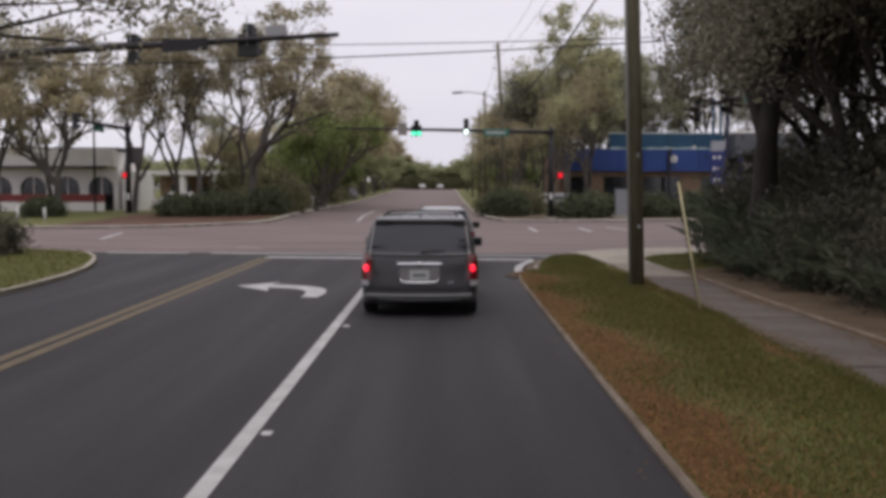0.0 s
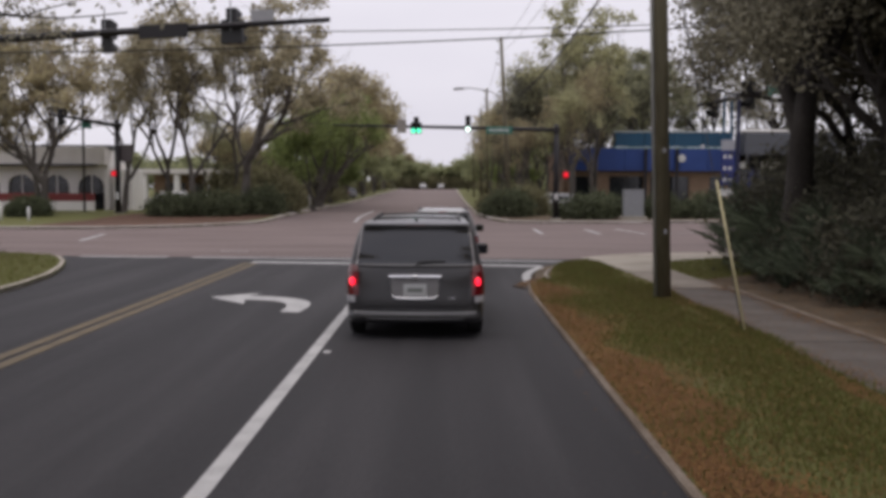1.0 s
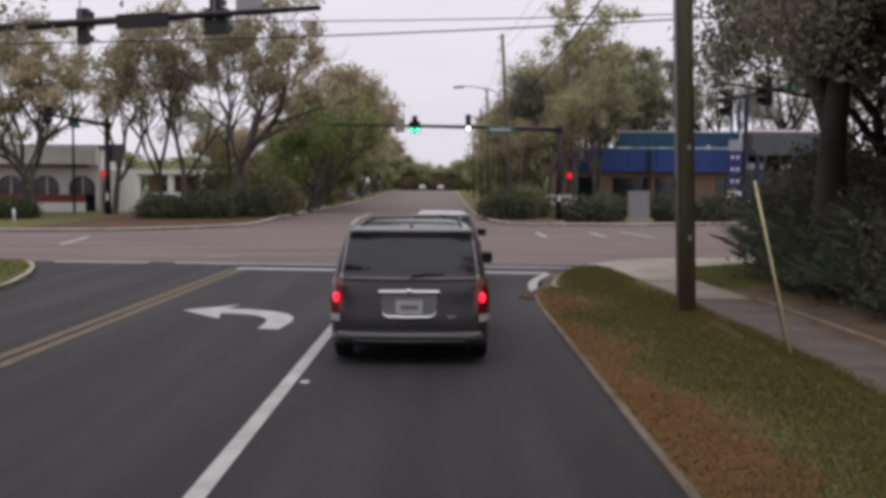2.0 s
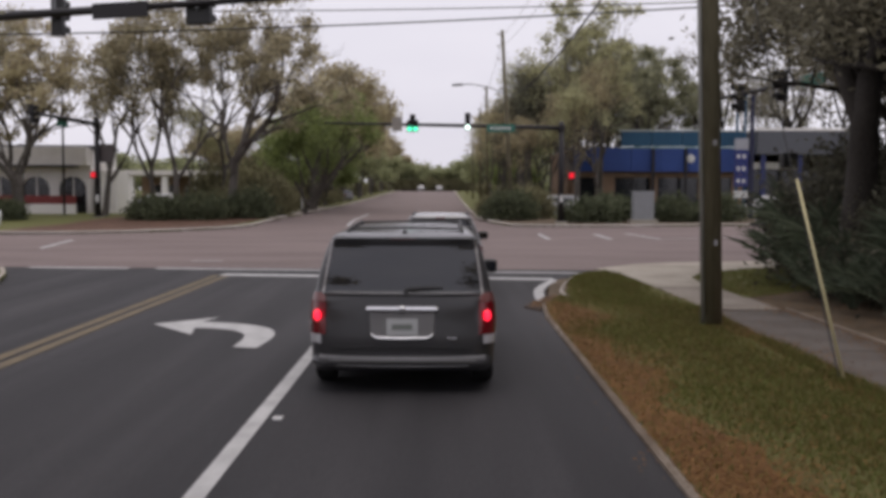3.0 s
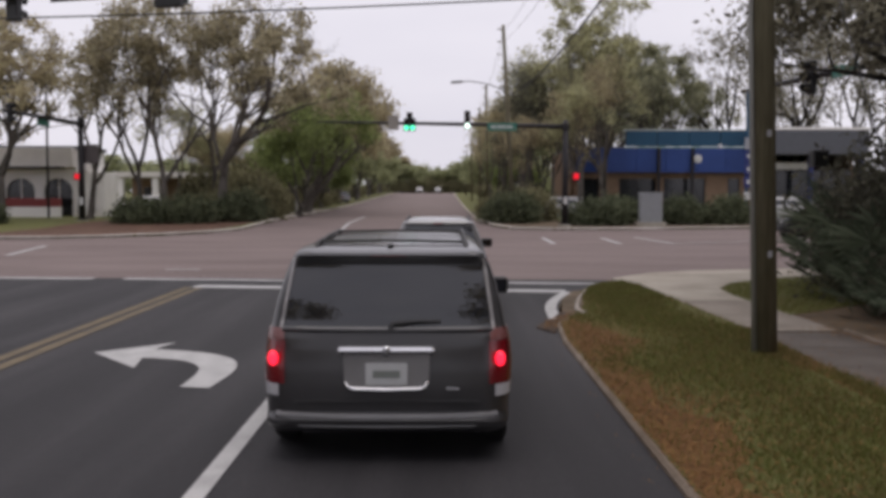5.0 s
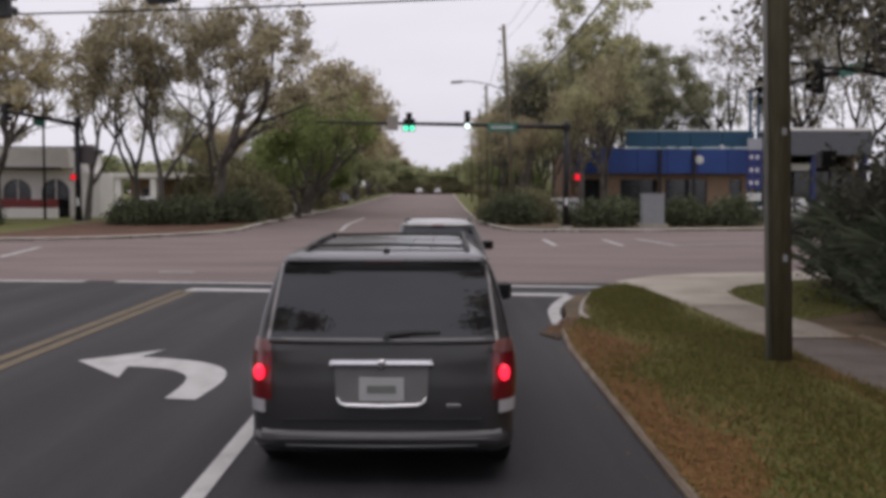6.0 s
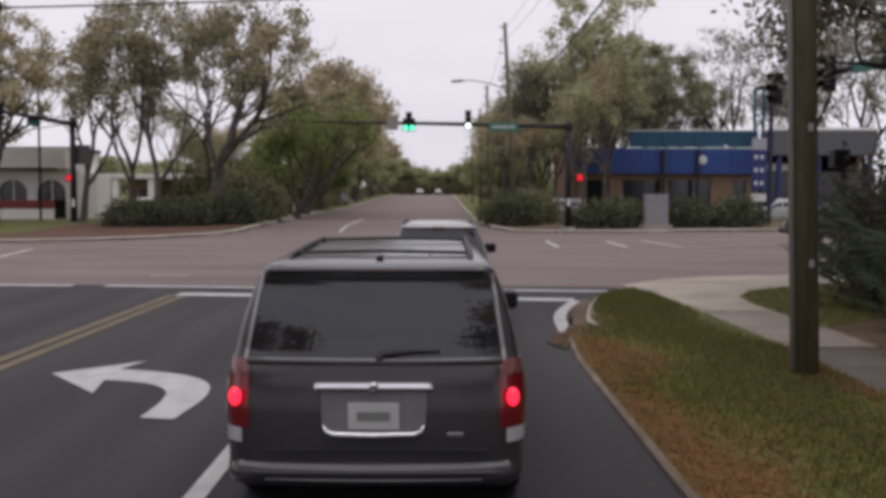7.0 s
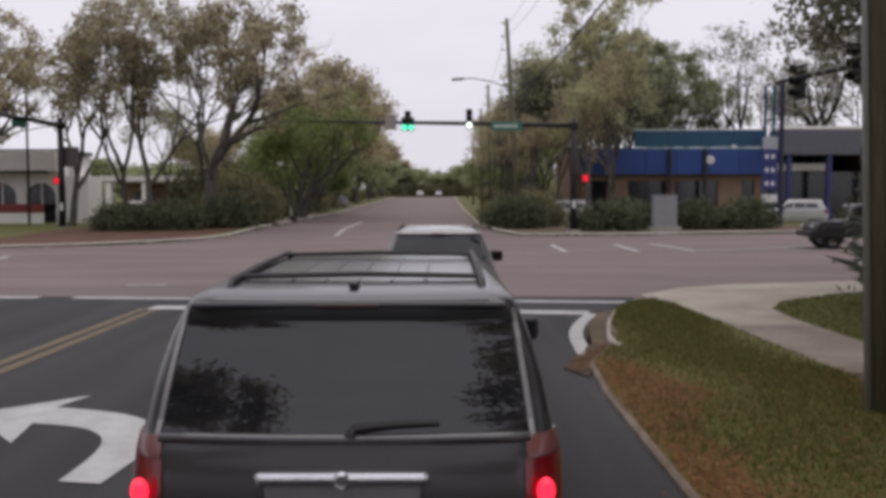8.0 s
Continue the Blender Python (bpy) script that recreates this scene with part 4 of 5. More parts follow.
# utility cabinet by the far corner
cab = thing("utility_cabinet", "grey metal utility cabinet on a concrete pad", "cabinet", (12.4, 65.9, 0.42))
CAB = plain("grey_cabinet_paint", (0.25, 0.26, 0.27), 0.55, 0.1)
block("body", (1.3, 0.7, 1.75), (0, 0, 1.0), CAB, cab, 0.03)
block("pad", (1.7, 1.1, 0.3), (0, 0, 0.0), CONCRETE, cab, 0.02)
block("lid", (1.36, 0.76, 0.06), (0, 0, 1.9), CAB, cab, 0.02)
for x in (-0.32, 0.32):
    block("door", (0.6, 0.02, 1.55), (x, -0.36, 1.0), CAB, cab, 0.008)

# ---- buildings ----
STUCCO_WHITE = ramp_material("white_stucco", [(0.72, 0.7, 0.68), (0.81, 0.79, 0.77), (0.86, 0.84, 0.82)], 0.5, 30, 0.85, 0.1, 60)
ROOF_TILE = ramp_material("pale_roof_fascia", [(0.52, 0.49, 0.46), (0.64, 0.61, 0.58), (0.72, 0.69, 0.66)], 0.8, 20, 0.85, 0.2, 40)
BRICK_TAN = ramp_material("tan_brick", [(0.16, 0.1, 0.07), (0.24, 0.16, 0.11), (0.3, 0.21, 0.15)], 0.8, 14, 0.9, 0.2, 30)
RED_PAINT = plain("red_paint", (0.2, 0.028, 0.028), 0.6)
BLUE_METAL = ramp_material("blue_fascia_metal", [(0.018, 0.04, 0.15), (0.026, 0.06, 0.22), (0.034, 0.08, 0.28)], 0.4, 12, 0.45, 0.05, 30)
TEAL_METAL = ramp_material("teal_fascia_metal", [(0.012, 0.05, 0.1), (0.018, 0.075, 0.14), (0.025, 0.1, 0.17)], 0.4, 12, 0.45, 0.05, 30)
GREY_METAL = plain("grey_canopy_metal", (0.1, 0.105, 0.12), 0.5, 0.2)
WINDOW = plain("dark_window_glass", (0.015, 0.017, 0.02), 0.06, spec=0.6)
TRIM = plain("pale_trim", (0.55, 0.6, 0.58), 0.5)

st = thing("store", "low brick store with a long blue metal fascia", "building", (10.6, 86, G(86)))
# wall with real openings
cols = [(0.0, 0.6, 1), (0.6, 2.0, 0), (2.0, 3.6, 1), (3.6, 6.6, 0), (6.6, 7.2, 1), (7.2, 10.6, 0), (10.6, 12.4, 1), (12.4, 13.4, 0), (13.4, 14.4, 1)]
for x0, x1, solid in cols:
    if solid:
        block("wall", (x1 - x0, 0.3, 3.9), ((x0 + x1) / 2, 0.15, 1.95), BRICK_TAN, st, 0)
    else:
        block("wall", (x1 - x0, 0.3, 0.5), ((x0 + x1) / 2, 0.15, 0.25), BRICK_TAN, st, 0)
        w = block("window", (x1 - x0, 0.08, 0.1), ((x0 + x1) / 2, 0.14, 0.55), STEEL_DARK, st, 0, "dark framed shop window")
        block("pane", (x1 - x0 - 0.1, 0.02, 2.6), ((x0 + x1) / 2, 0.16, 1.9), WINDOW, w, 0)
        for x in np.linspace(x0 + 0.05, x1 - 0.05, max(2, int((x1 - x0) / 1.2) + 1)):
            block("mullion", (0.08, 0.1, 2.65), (float(x), 0.13, 1.9), STEEL_DARK, w, 0)
        block("wall", (x1 - x0, 0.3, 0.7), ((x0 + x1) / 2, 0.15, 3.55), BRICK_TAN, st, 0)
block("side_wall", (0.3, 14, 5.5), (-0.15, 7.3, 2.75), BRICK_TAN, st, 0)
block("side_wall", (0.3, 14, 5.5), (22.5, 7.3, 2.75), BRICK_TAN, st, 0)
block("back_wall", (22.4, 0.3, 5.5), (11.2, 14.2, 2.75), BRICK_TAN, st, 0)
block("roof", (22.6, 14, 0.3), (11.2, 7.2, 5.6), GREY_METAL, st, 0)
for k in range(6):
    block("fascia_panel", (2.37, 0.3, 1.9), (1.2 + 2.4 * k, -0.6, 4.65), BLUE_METAL, st, 0.015)
block("soffit", (14.4, 1.0, 0.1), (7.2, -0.3, 3.72), BLUE_METAL, st, 0)
for k in range(4):
    block("upper_panel", (2.5, 0.3, 1.25), (5.3 + 2.55 * k, -0.2, 6.4), TEAL_METAL, st, 0.015)
block("trim", (10.4, 0.12, 0.1), (9.1, -0.42, 5.68), plain("pale_green_trim", (0.25, 0.4, 0.32), 0.5), st, 0)
block("trim", (10.4, 0.4, 0.1), (9.1, -0.2, 7.08), TRIM, st, 0)
bm = bmesh.new()
disc_front(bm, 0.34, (9.75, -0.76, 4.75), 0.03, 14)
part("logo", bm, SIGN_WHITE, st, "plain white rounded sign")
bm = bmesh.new()
disc_front(bm, 0.2, (11.6, -0.5, 5.75), 0.05, 12)
part("lamp", bm, SIGN_WHITE, st, "small white wall lamp")
for x in (6.6, 9.3):
    block("column", (0.22, 0.22, 5.6), (x, -0.9, 2.8), STEEL_DARK, st, 0)
block("canopy", (8.0, 3.0, 1.9), (18.6, -1.2, 6.0), GREY_METAL, st, 0.03, "grey metal canopy")
block("canopy_edge", (8.05, 3.05, 0.22), (18.6, -1.2, 7.05), STUCCO_WHITE, st, 0.02)
block("canopy_band", (4.2, 0.1, 0.55), (17.0, -0.4, 4.2), STUCCO_WHITE, st, 0.01)
block("wall", (8.0, 0.3, 3.7), (18.4, 0.15, 2.0), WINDOW, st, 0, "dark glazed shop front")
for x in (15.2, 18.2, 22.2):
    block("column", (0.35, 0.35, 5.2), (x, -2.3, 2.6), plain("blue_column_paint", (0.02, 0.03, 0.12), 0.5), st, 0.01)

py = thing("pylon_sign", "tall blue sign pylon with white panels", "sign", (20.6, 72.7, G(72.7) + 0.05))
for x in (-0.3, 0.25):
    block("post", (0.16, 0.16, 8.9), (x, 0, 4.4), TEAL_METAL, py, 0.01)
block("post", (0.24, 0.24, 9.1), (0.75, 0, 4.5), plain("navy_post_paint", (0.012, 0.015, 0.05), 0.5), py, 0.01, "dark navy post")
for k in range(4):
    p = block("panel", (0.95, 0.18, 0.78), (0.0, -0.1, 5.25 - 0.85 * k), plain("dull_white_panel", (0.32, 0.33, 0.36), 0.5) if k == 0 else plain("navy_sign_panel", (0.02, 0.03, 0.16), 0.4), py, 0.01)
    if k:
        for x in (-0.22, 0.16):
            block("lettering", (0.22, 0.01, 0.26), (x, -0.2, 5.25 - 0.85 * k), SIGN_WHITE, p, 0)
block("panel", (0.95, 0.18, 0.5), (0.0, -0.1, 1.75), SIGN_WHITE, py, 0.01)

ws = thing("restaurant", "white stucco building with an arched arcade", "building", (-41.0, 84, G(84)))
block("fascia", (12.0, 1.2, 1.5), (6.0, -0.3, 4.7), ROOF_TILE, ws, 0.04, "pale sloping fascia")
block("awning", (10.5, 1.0, 0.18), (6.0, -0.9, 3.9), STEEL_DARK, ws, 0.02)
block("roof", (12.4, 6.2, 0.3), (6.0, 3.1, 5.5), GREY_METAL, ws, 0)
block("back_wall", (12.0, 0.3, 5.3), (6.0, 6.0, 2.65), STUCCO_WHITE, ws, 0)
block("side_wall", (0.3, 5.5, 5.3), (11.9, 3.1, 2.65), STUCCO_WHITE, ws, 0)
block("side_wall", (0.3, 5.5, 5.3), (0.1, 3.1, 2.65), STUCCO_WHITE, ws, 0)


def arch_bay(parent, x, w, h):
    """One bay of wall with an arched opening and glass behind it."""
    bm = bmesh.new()
    r = w * 0.38
    zs = h * 0.52
    pts = [(-w / 2, 0), (-r, 0), (-r, zs)] + [(-r * math.cos(a), zs + r * 0.9 * math.sin(a)) for a in [math.pi * k / 10 for k in range(1, 10)]] + [(r, zs), (r, 0), (w / 2, 0), (w / 2, h), (-w / 2, h)]
    f = bm.faces.new([bm.verts.new((x + px_, 0, pz)) for px_, pz in pts])
    g = bmesh.ops.extrude_face_region(bm, geom=[f])
    for v in g["geom"]:
        if isinstance(v, bmesh.types.BMVert):
            v.co.y += 0.35
    bmesh.ops.triangulate(bm, faces=[q for q in bm.faces if len(q.verts) > 4])
    bmesh.ops.recalc_face_normals(bm, faces=bm.faces[:])
    b = part("arch", bm, STUCCO_WHITE, parent)
    block("pane", (2 * r + 0.1, 0.03, h * 0.9), (x, 0.28, h * 0.45), WINDOW, b, 0)
    block("mullion", (0.1, 0.08, h * 0.9), (x, 0.24, h * 0.45), STUCCO_WHITE, b, 0)


for k in range(4):
    arch_bay(ws, 1.5 + 3.0 * k, 3.0, 4.0)
block("planter_wall", (11.5, 0.5, 0.65), (5.8, -2.2, 1.2), RED_PAINT, ws, 0.03, "low dark red wall")
block("planter_base", (11.5, 0.45, 1.0), (5.8, -2.2, 0.4), STUCCO_WHITE, ws, 0.02)
block("annex", (1.7, 3.0, 3.6), (13.2, 1.6, 1.8), STUCCO_WHITE, ws, 0.02, "low white side annex")
block("annex", (0.7, 2.0, 4.6), (12.5, 2.6, 2.3), STUCCO_WHITE, ws, 0.02, "narrow white chimney block")

pv = thing("pavilion", "pale columned shop front far behind the hedge", "building", (-31.5, 101, G(100)))
for x in (0.2, 3.6, 6.9, 10.5):
    block("column", (0.6, 0.6, 3.4), (x, 0, 1.7), STUCCO_WHITE, pv, 0.03)
block("roof", (12.0, 7, 0.5), (5.5, 3, 3.7), ROOF_TILE, pv, 0.05)
block("back_wall", (11.6, 0.3, 3.5), (5.5, 5, 1.75), BRICK_TAN, pv, 0)
for x in (2.0, 5.3, 8.7):
    block("window", (2.2, 0.06, 1.7), (x, 4.82, 1.7), WINDOW, pv, 0)

# ---- vehicles ----
VAN_PAINT = ramp_material("charcoal_car_paint", [(0.024, 0.0235, 0.025), (0.03, 0.029, 0.031), (0.037, 0.036, 0.038)], 2, 300, 0.35, 0.0, metallic=0.0, spec=0.3, coat=0.65)
SILVER_PAINT = ramp_material("silver_car_paint", [(0.13, 0.128, 0.13), (0.16, 0.158, 0.16), (0.19, 0.188, 0.19)], 2, 300, 0.3, 0.0, metallic=0.2, coat=1.0)
WHITE_PAINT = ramp_material("white_car_paint", [(0.34, 0.34, 0.34), (0.42, 0.42, 0.42), (0.5, 0.5, 0.5)], 2, 300, 0.3, 0.0, coat=0.6)
DARK_PAINT = ramp_material("dark_green_car_paint", [(0.02, 0.022, 0.022), (0.03, 0.033, 0.033), (0.04, 0.043, 0.043)], 2, 300, 0.35, 0.0, coat=0.4)
CAR_GLASS = ramp_material("dark_privacy_glass", [(0.007, 0.0082, 0.012), (0.008, 0.0095, 0.014), (0.009, 0.0108, 0.016)], 1, 20, 0.03, 0.0, spec=0.85)
CHROME = plain("chrome", (0.75, 0.75, 0.76), 0.15, 1.0)
TAIL_RED = plain("red_tail_lens", (0.15, 0.006, 0.011), 0.12, coat=0.5)
TAIL_LIT = lit("lit_brake_lamp", (1.0, 0.02, 0.05), 2.2)
CLEAR_LENS = plain("clear_lamp_lens", (0.5, 0.5, 0.52), 0.15, coat=0.5)
TYRE = ramp_material("tyre_rubber", [(0.012, 0.012, 0.012), (0.02, 0.02, 0.02), (0.03, 0.03, 0.03)], 4, 60, 0.85, 0.2, 90)
RIM = plain("alloy_rim", (0.35, 0.35, 0.36), 0.35, 0.8)
PLASTIC = plain("black_plastic_trim", (0.015, 0.015, 0.016), 0.55)
PLATE = plain("pale_number_plate", (0.55, 0.56, 0.56), 0.4)
PLATE_BAR = plain("plate_ink", (0.22, 0.24, 0.22), 0.5)


class Shell:
    """A car body lofted from level outlines: rows of (z, rear y, front y, half width, rear corner, front corner)."""

    def __init__(self, rows):
        self.rows = rows

    def at(self, z):
        r = self.rows
        z = min(max(z, r[0][0]), r[-1][0])
        for a, b in zip(r, r[1:]):
            if z <= b[0]:
                f = (z - a[0]) / (b[0] - a[0])
                return [p + (q - p) * f for p, q in zip(a, b)][1:]

    def outline(self, z, n=6):
        """Half outline from the rear centre round the right side to the front centre."""
        y0, y1, w, cr, cf = self.at(z)
        pts = [(w * k / 6 * (1 - cr / w), y0) for k in range(7)]
        bow = 0.035 + 0.06 * min(max((z - 1.0) / 0.12, 0), 1)
        pts = [(x, y0 + bow * (x / w) ** 2) for x, _ in pts]
        base = pts[-1][1]
        for k in range(1, n + 1):
            a = math.pi / 2 * k / n
            pts.append((w - cr + cr * math.sin(a), base + cr * (1 - math.cos(a)) * 1.15))
        ya, yb = pts[-1][1], y1 - cf
        for k in range(1, 6):
            t = k / 5
            pts.append((w - 0.02 * (2 * t - 1) ** 2, ya + (yb - ya) * t))
        for k in range(1, n + 1):
            a = math.pi / 2 * k / n
            pts.append((w - 0.02 - cf * (1 - math.cos(a)), yb + cf * math.sin(a) * 0.9))
        pts += [(pts[-1][0] * (1 - k / 3), pts[-1][1] + 0.1 * cf * k / 3) for k in range(1, 4)]
        return pts

    def side_x(self, y, z):
        pts = self.outline(z)
        best = 0
        for (xa, ya), (xb, yb) in zip(pts[6:-3], pts[7:-2]):
            if min(ya, yb) <= y <= max(ya, yb) and abs(yb - ya) > 1e-6:
                best = max(best, xa + (xb - xa) * (y - ya) / (yb - ya))
        return best or self.at(z)[2]

    def rear_y(self, x, z):
        pts = self.outline(z)
        x = abs(x)
        for (xa, ya), (xb, yb) in zip(pts, pts[1:15]):
            if xa <= x <= xb and xb > xa:
                return ya + (yb - ya) * (x - xa) / (xb - xa)
        return pts[13][1]

    def front_y(self, x, z):
        pts = self.outline(z)[::-1]
        x = abs(x)
        for (xa, ya), (xb, yb) in zip(pts, pts[1:12]):
            if xa <= x <= xb and xb > xa:
                return ya + (yb - ya) * (x - xa) / (xb - xa)
        return pts[9][1]

    def mesh(self, bm, zs):
        rings = []
        for z in zs:
            half = self.outline(z)
            full = half + [(-x, y) for x, y in half[::-1][1:-1]]
            rings.append([bm.verts.new((x, y, z)) for x, y in full])
        n = len(rings[0])
        for a, b in zip(rings, rings[1:]):
            for k in range(n):
                bm.faces.new((a[k], a[(k + 1) % n], b[(k + 1) % n], b[k]))
        bm.faces.new(rings[0][::-1])
        top = bm.faces.new(rings[-1])
        bmesh.ops.triangulate(bm, faces=[top])
        bmesh.ops.recalc_face_normals(bm, faces=bm.faces[:])
        return bm

    def patch(self, bm, where, edges, proud=0.006, nu=8, nv=5):
        """A thin pane on the body. where: rear, front, or side (+1, -1). edges: four corners (u, z), bottom left, bottom right, top right, top left."""
        grid = []
        for j in range(nv + 1):
            row = []
            for i in range(nu + 1):
                s, t = i / nu, j / nv
                (ua, za), (ub, zb), (uc, zc), (ud, zd) = edges
                u = (ua + (ub - ua) * s) * (1 - t) + (ud + (uc - ud) * s) * t
                z = (za + (zb - za) * s) * (1 - t) + (zd + (zc - zd) * s) * t
                if where == "rear":
                    p = (u, self.rear_y(u, z) - proud, z + proud * 0.3)
                elif where == "front":
                    p = (u, self.front_y(u, z) + proud, z + proud * 0.5)
                else:
                    p = (where * (self.side_x(u, z) + proud), u, z + proud * 0.3)
                row.append(bm.verts.new(p))
            grid.append(row)
        fs = []
        for a, b in zip(grid, grid[1:]):
            for i in range(nu):
                fs.append(bm.faces.new((a[i], a[i + 1], b[i + 1], b[i])))
        bmesh.ops.recalc_face_normals(bm, faces=fs)
        bmesh.ops.solidify(bm, geom=fs, thickness=0.004)
        return bm


def wheel(parent, x, y, r=0.33, w=0.22):
    bm = bmesh.new()
    prof = [(r * 0.62, -w / 2), (r * 0.93, -w / 2), (r, -w * 0.36), (r, w * 0.36), (r * 0.93, w / 2), (r * 0.62, w / 2)]
    n = 24
    rings = [[bm.verts.new((o, q * math.cos(a), q * math.sin(a))) for q, o in prof] for a in [2 * math.pi * k / n for k in range(n)]]
    for k in range(n):
        a, b = rings[k], rings[(k + 1) % n]
        for j in range(len(prof) - 1):
            bm.faces.new((a[j], a[j + 1], b[j + 1], b[j]))
    bmesh.ops.recalc_face_normals(bm, faces=bm.faces[:])
    wh = part("wheel", bm, TYRE, parent, "black rubber tyre on an alloy rim", smooth=False)
    wh.matrix_local = pose(x, y, r)
    s = 1 if x > 0 else -1
    bm = bmesh.new()
    tube(bm, [(s * w * 0.1, 0, 0), (s * w * 0.38, 0, 0)], r * 0.63, 20)
    for k in range(5):
        box(bm, (0.03, r * 0.16, r * 0.5), (s * w * 0.4, 0, r * 0.32), None)
        bmesh.ops.rotate(bm, cent=(0, 0, 0), matrix=Matrix.Rotation(2 * math.pi / 5, 3, "X"), verts=bm.verts[:])
    part("rim", bm, RIM, wh)


def vehicle(name, label, category, at, turn, shell, zs, paint, side, rear, front, wheels, wheel_r=0.33, track=0.8):
    v = thing(name, label, category, at, turn)
    bm = bmesh.new()
    shell.mesh(bm, zs)
    part("body", bm, paint, v, smooth=True)
    for edges in side:
        for s in (1, -1):
            bm = bmesh.new()
            shell.patch(bm, s, edges)
            part("side_window", bm, CAR_GLASS, v, "dark side glass", smooth=True)
    bm = bmesh.new()
    shell.patch(bm, "rear", rear, nu=20, nv=12)
    part("rear_window", bm, CAR_GLASS, v, "dark rear window", smooth=True)
    bm = bmesh.new()
    shell.patch(bm, "front", front, nu=14)
    part("windscreen", bm, CAR_GLASS, v, "curved windscreen", smooth=True)
    for y in wheels:
        for s in (1, -1):
            bm = bmesh.new()
            n = 20
            arc = [(y + wheel_r * 1.16 * math.cos(a), wheel_r + wheel_r * 1.16 * math.sin(a)) for a in [math.pi * (k / n * 1.2 - 0.1) for k in range(n + 1)]]
            x = shell.side_x(y, wheel_r)
            f = bm.faces.new([bm.verts.new((s * (x + 0.004), a, max(b, 0.24))) for a, b in arc])
            bmesh.ops.solidify(bm, geom=[f], thickness=0.006)
            part("wheel_arch", bm, PLASTIC, v)
            wheel(v, s * (x - 0.1), y, wheel_r)
    return v


def lamp_strip(v, shell, z0, z1, x0, name, material, proud=0.012, label=""):
    """Tail lamps that wrap round the rear corners."""
    out = []
    for s in (1, -1):
        bm = bmesh.new()
        grid = []
        for j in range(7):
            z = z0 + (z1 - z0) * j / 6
            pts = [p for p in shell.outline(z)[6:14] if p[0] >= x0 - 0.001]
            pts = [(x0, shell.rear_y(x0, z))] + pts
            grid.append([bm.verts.new((s * (x + proud * 0.7), y - proud * 0.7, z)) for x, y in pts[:7]])
        m = min(len(g) for g in grid)
        fs = [bm.faces.new((a[i], a[i + 1], b[i + 1], b[i])) for a, b in zip(grid, grid[1:]) for i in range(m - 1)]
        bmesh.ops.recalc_face_normals(bm, faces=fs)
        bmesh.ops.solidify(bm, geom=fs, thickness=0.01)
        out.append(part(name, bm, material, v, label, smooth=True))
    return out


VAN = Shell([(0.24, 0.1, 4.9, 0.96, 0.18, 0.5), (0.265, 0.06, 5.0, 0.995, 0.2, 0.5), (0.31, 0.035, 5.08, 1.01, 0.22, 0.5), (0.35, 0.03, 5.1, 1.012, 0.24, 0.5), (0.39, 0.062, 5.1, 1.012, 0.24, 0.5),
             (0.58, 0.07, 5.08, 1.02, 0.24, 0.5), (0.8, 0.09, 5.02, 1.03, 0.24, 0.5), (0.98, 0.12, 4.75, 1.015, 0.24, 0.5), (1.06, 0.15, 4.2, 0.995, 0.18, 0.4), (1.12, 0.18, 3.95, 0.975, 0.12, 0.35), (1.2, 0.205, 3.8, 0.96, 0.115, 0.33), (1.3, 0.243, 3.6, 0.94, 0.11, 0.32), (1.4, 0.29, 3.4, 0.915, 0.11, 0.3), (1.5, 0.342, 3.25, 0.888, 0.11, 0.3),
             (1.58, 0.388, 3.15, 0.86, 0.11, 0.3), (1.64, 0.38, 3.1, 0.83, 0.12, 0.3), (1.685, 0.4, 3.08, 0.805, 0.14, 0.3), (1.71, 0.5, 3.06, 0.785, 0.16, 0.3), (1.728, 0.85, 3.05, 0.755, 0.18, 0.28), (1.742, 1.3, 3.04, 0.72, 0.18, 0.26), (1.755, 1.9, 3.0, 0.66, 0.16, 0.22), (1.765, 2.45, 2.95, 0.5, 0.1, 0.12)])
VAN_Z = [0.24, 0.25, 0.265, 0.285, 0.31, 0.33, 0.35, 0.365, 0.38, 0.39, 0.42, 0.5, 0.58, 0.65, 0.72, 0.8, 0.9, 0.98, 1.03, 1.08, 1.12, 1.2, 1.25, 1.3, 1.35, 1.4, 1.45, 1.5, 1.54, 1.58, 1.61, 1.64, 1.665, 1.685, 1.7, 1.71, 1.72, 1.728, 1.735, 1.742, 1.749, 1.755, 1.761, 1.765]
van = vehicle("minivan", "dark charcoal minivan with lit brake lamps, stopped in the lane", "van", (-0.46, 16.34, 0.004), 0.0, VAN, VAN_Z, VAN_PAINT,
              [[(0.75, 1.13), (1.75, 1.13), (1.75, 1.5), (0.85, 1.5)], [(1.82, 1.13), (2.75, 1.13), (2.7, 1.52), (1.82, 1.5)], [(2.82, 1.13), (3.75, 1.1), (3.2, 1.45), (2.78, 1.52)]],
              [(-0.855, 1.095), (0.855, 1.095), (0.775, 1.645), (-0.775, 1.645)], [(-0.72, 1.1), (0.72, 1.1), (0.6, 1.56), (-0.6, 1.56)], (0.9, 4.0))
for lens in lamp_strip(van, VAN, 0.64, 0.985, 0.825, "tail_lamp", TAIL_RED, label="tall red tail lamp"):
    s = 1 if sum(v.co.x for v in lens.data.vertices) > 0 else -1
    bm = bmesh.new()
    disc_front(bm, 0.042, (s * 0.925, 0.1, 0.85), 0.03, 14)
    bmesh.ops.scale(bm, vec=(1, 1, 1.5), space=Matrix.Translation((0, 0, -0.85)), verts=bm.verts[:])
    part("brake_light", bm, TAIL_LIT, lens, "glowing red brake light")
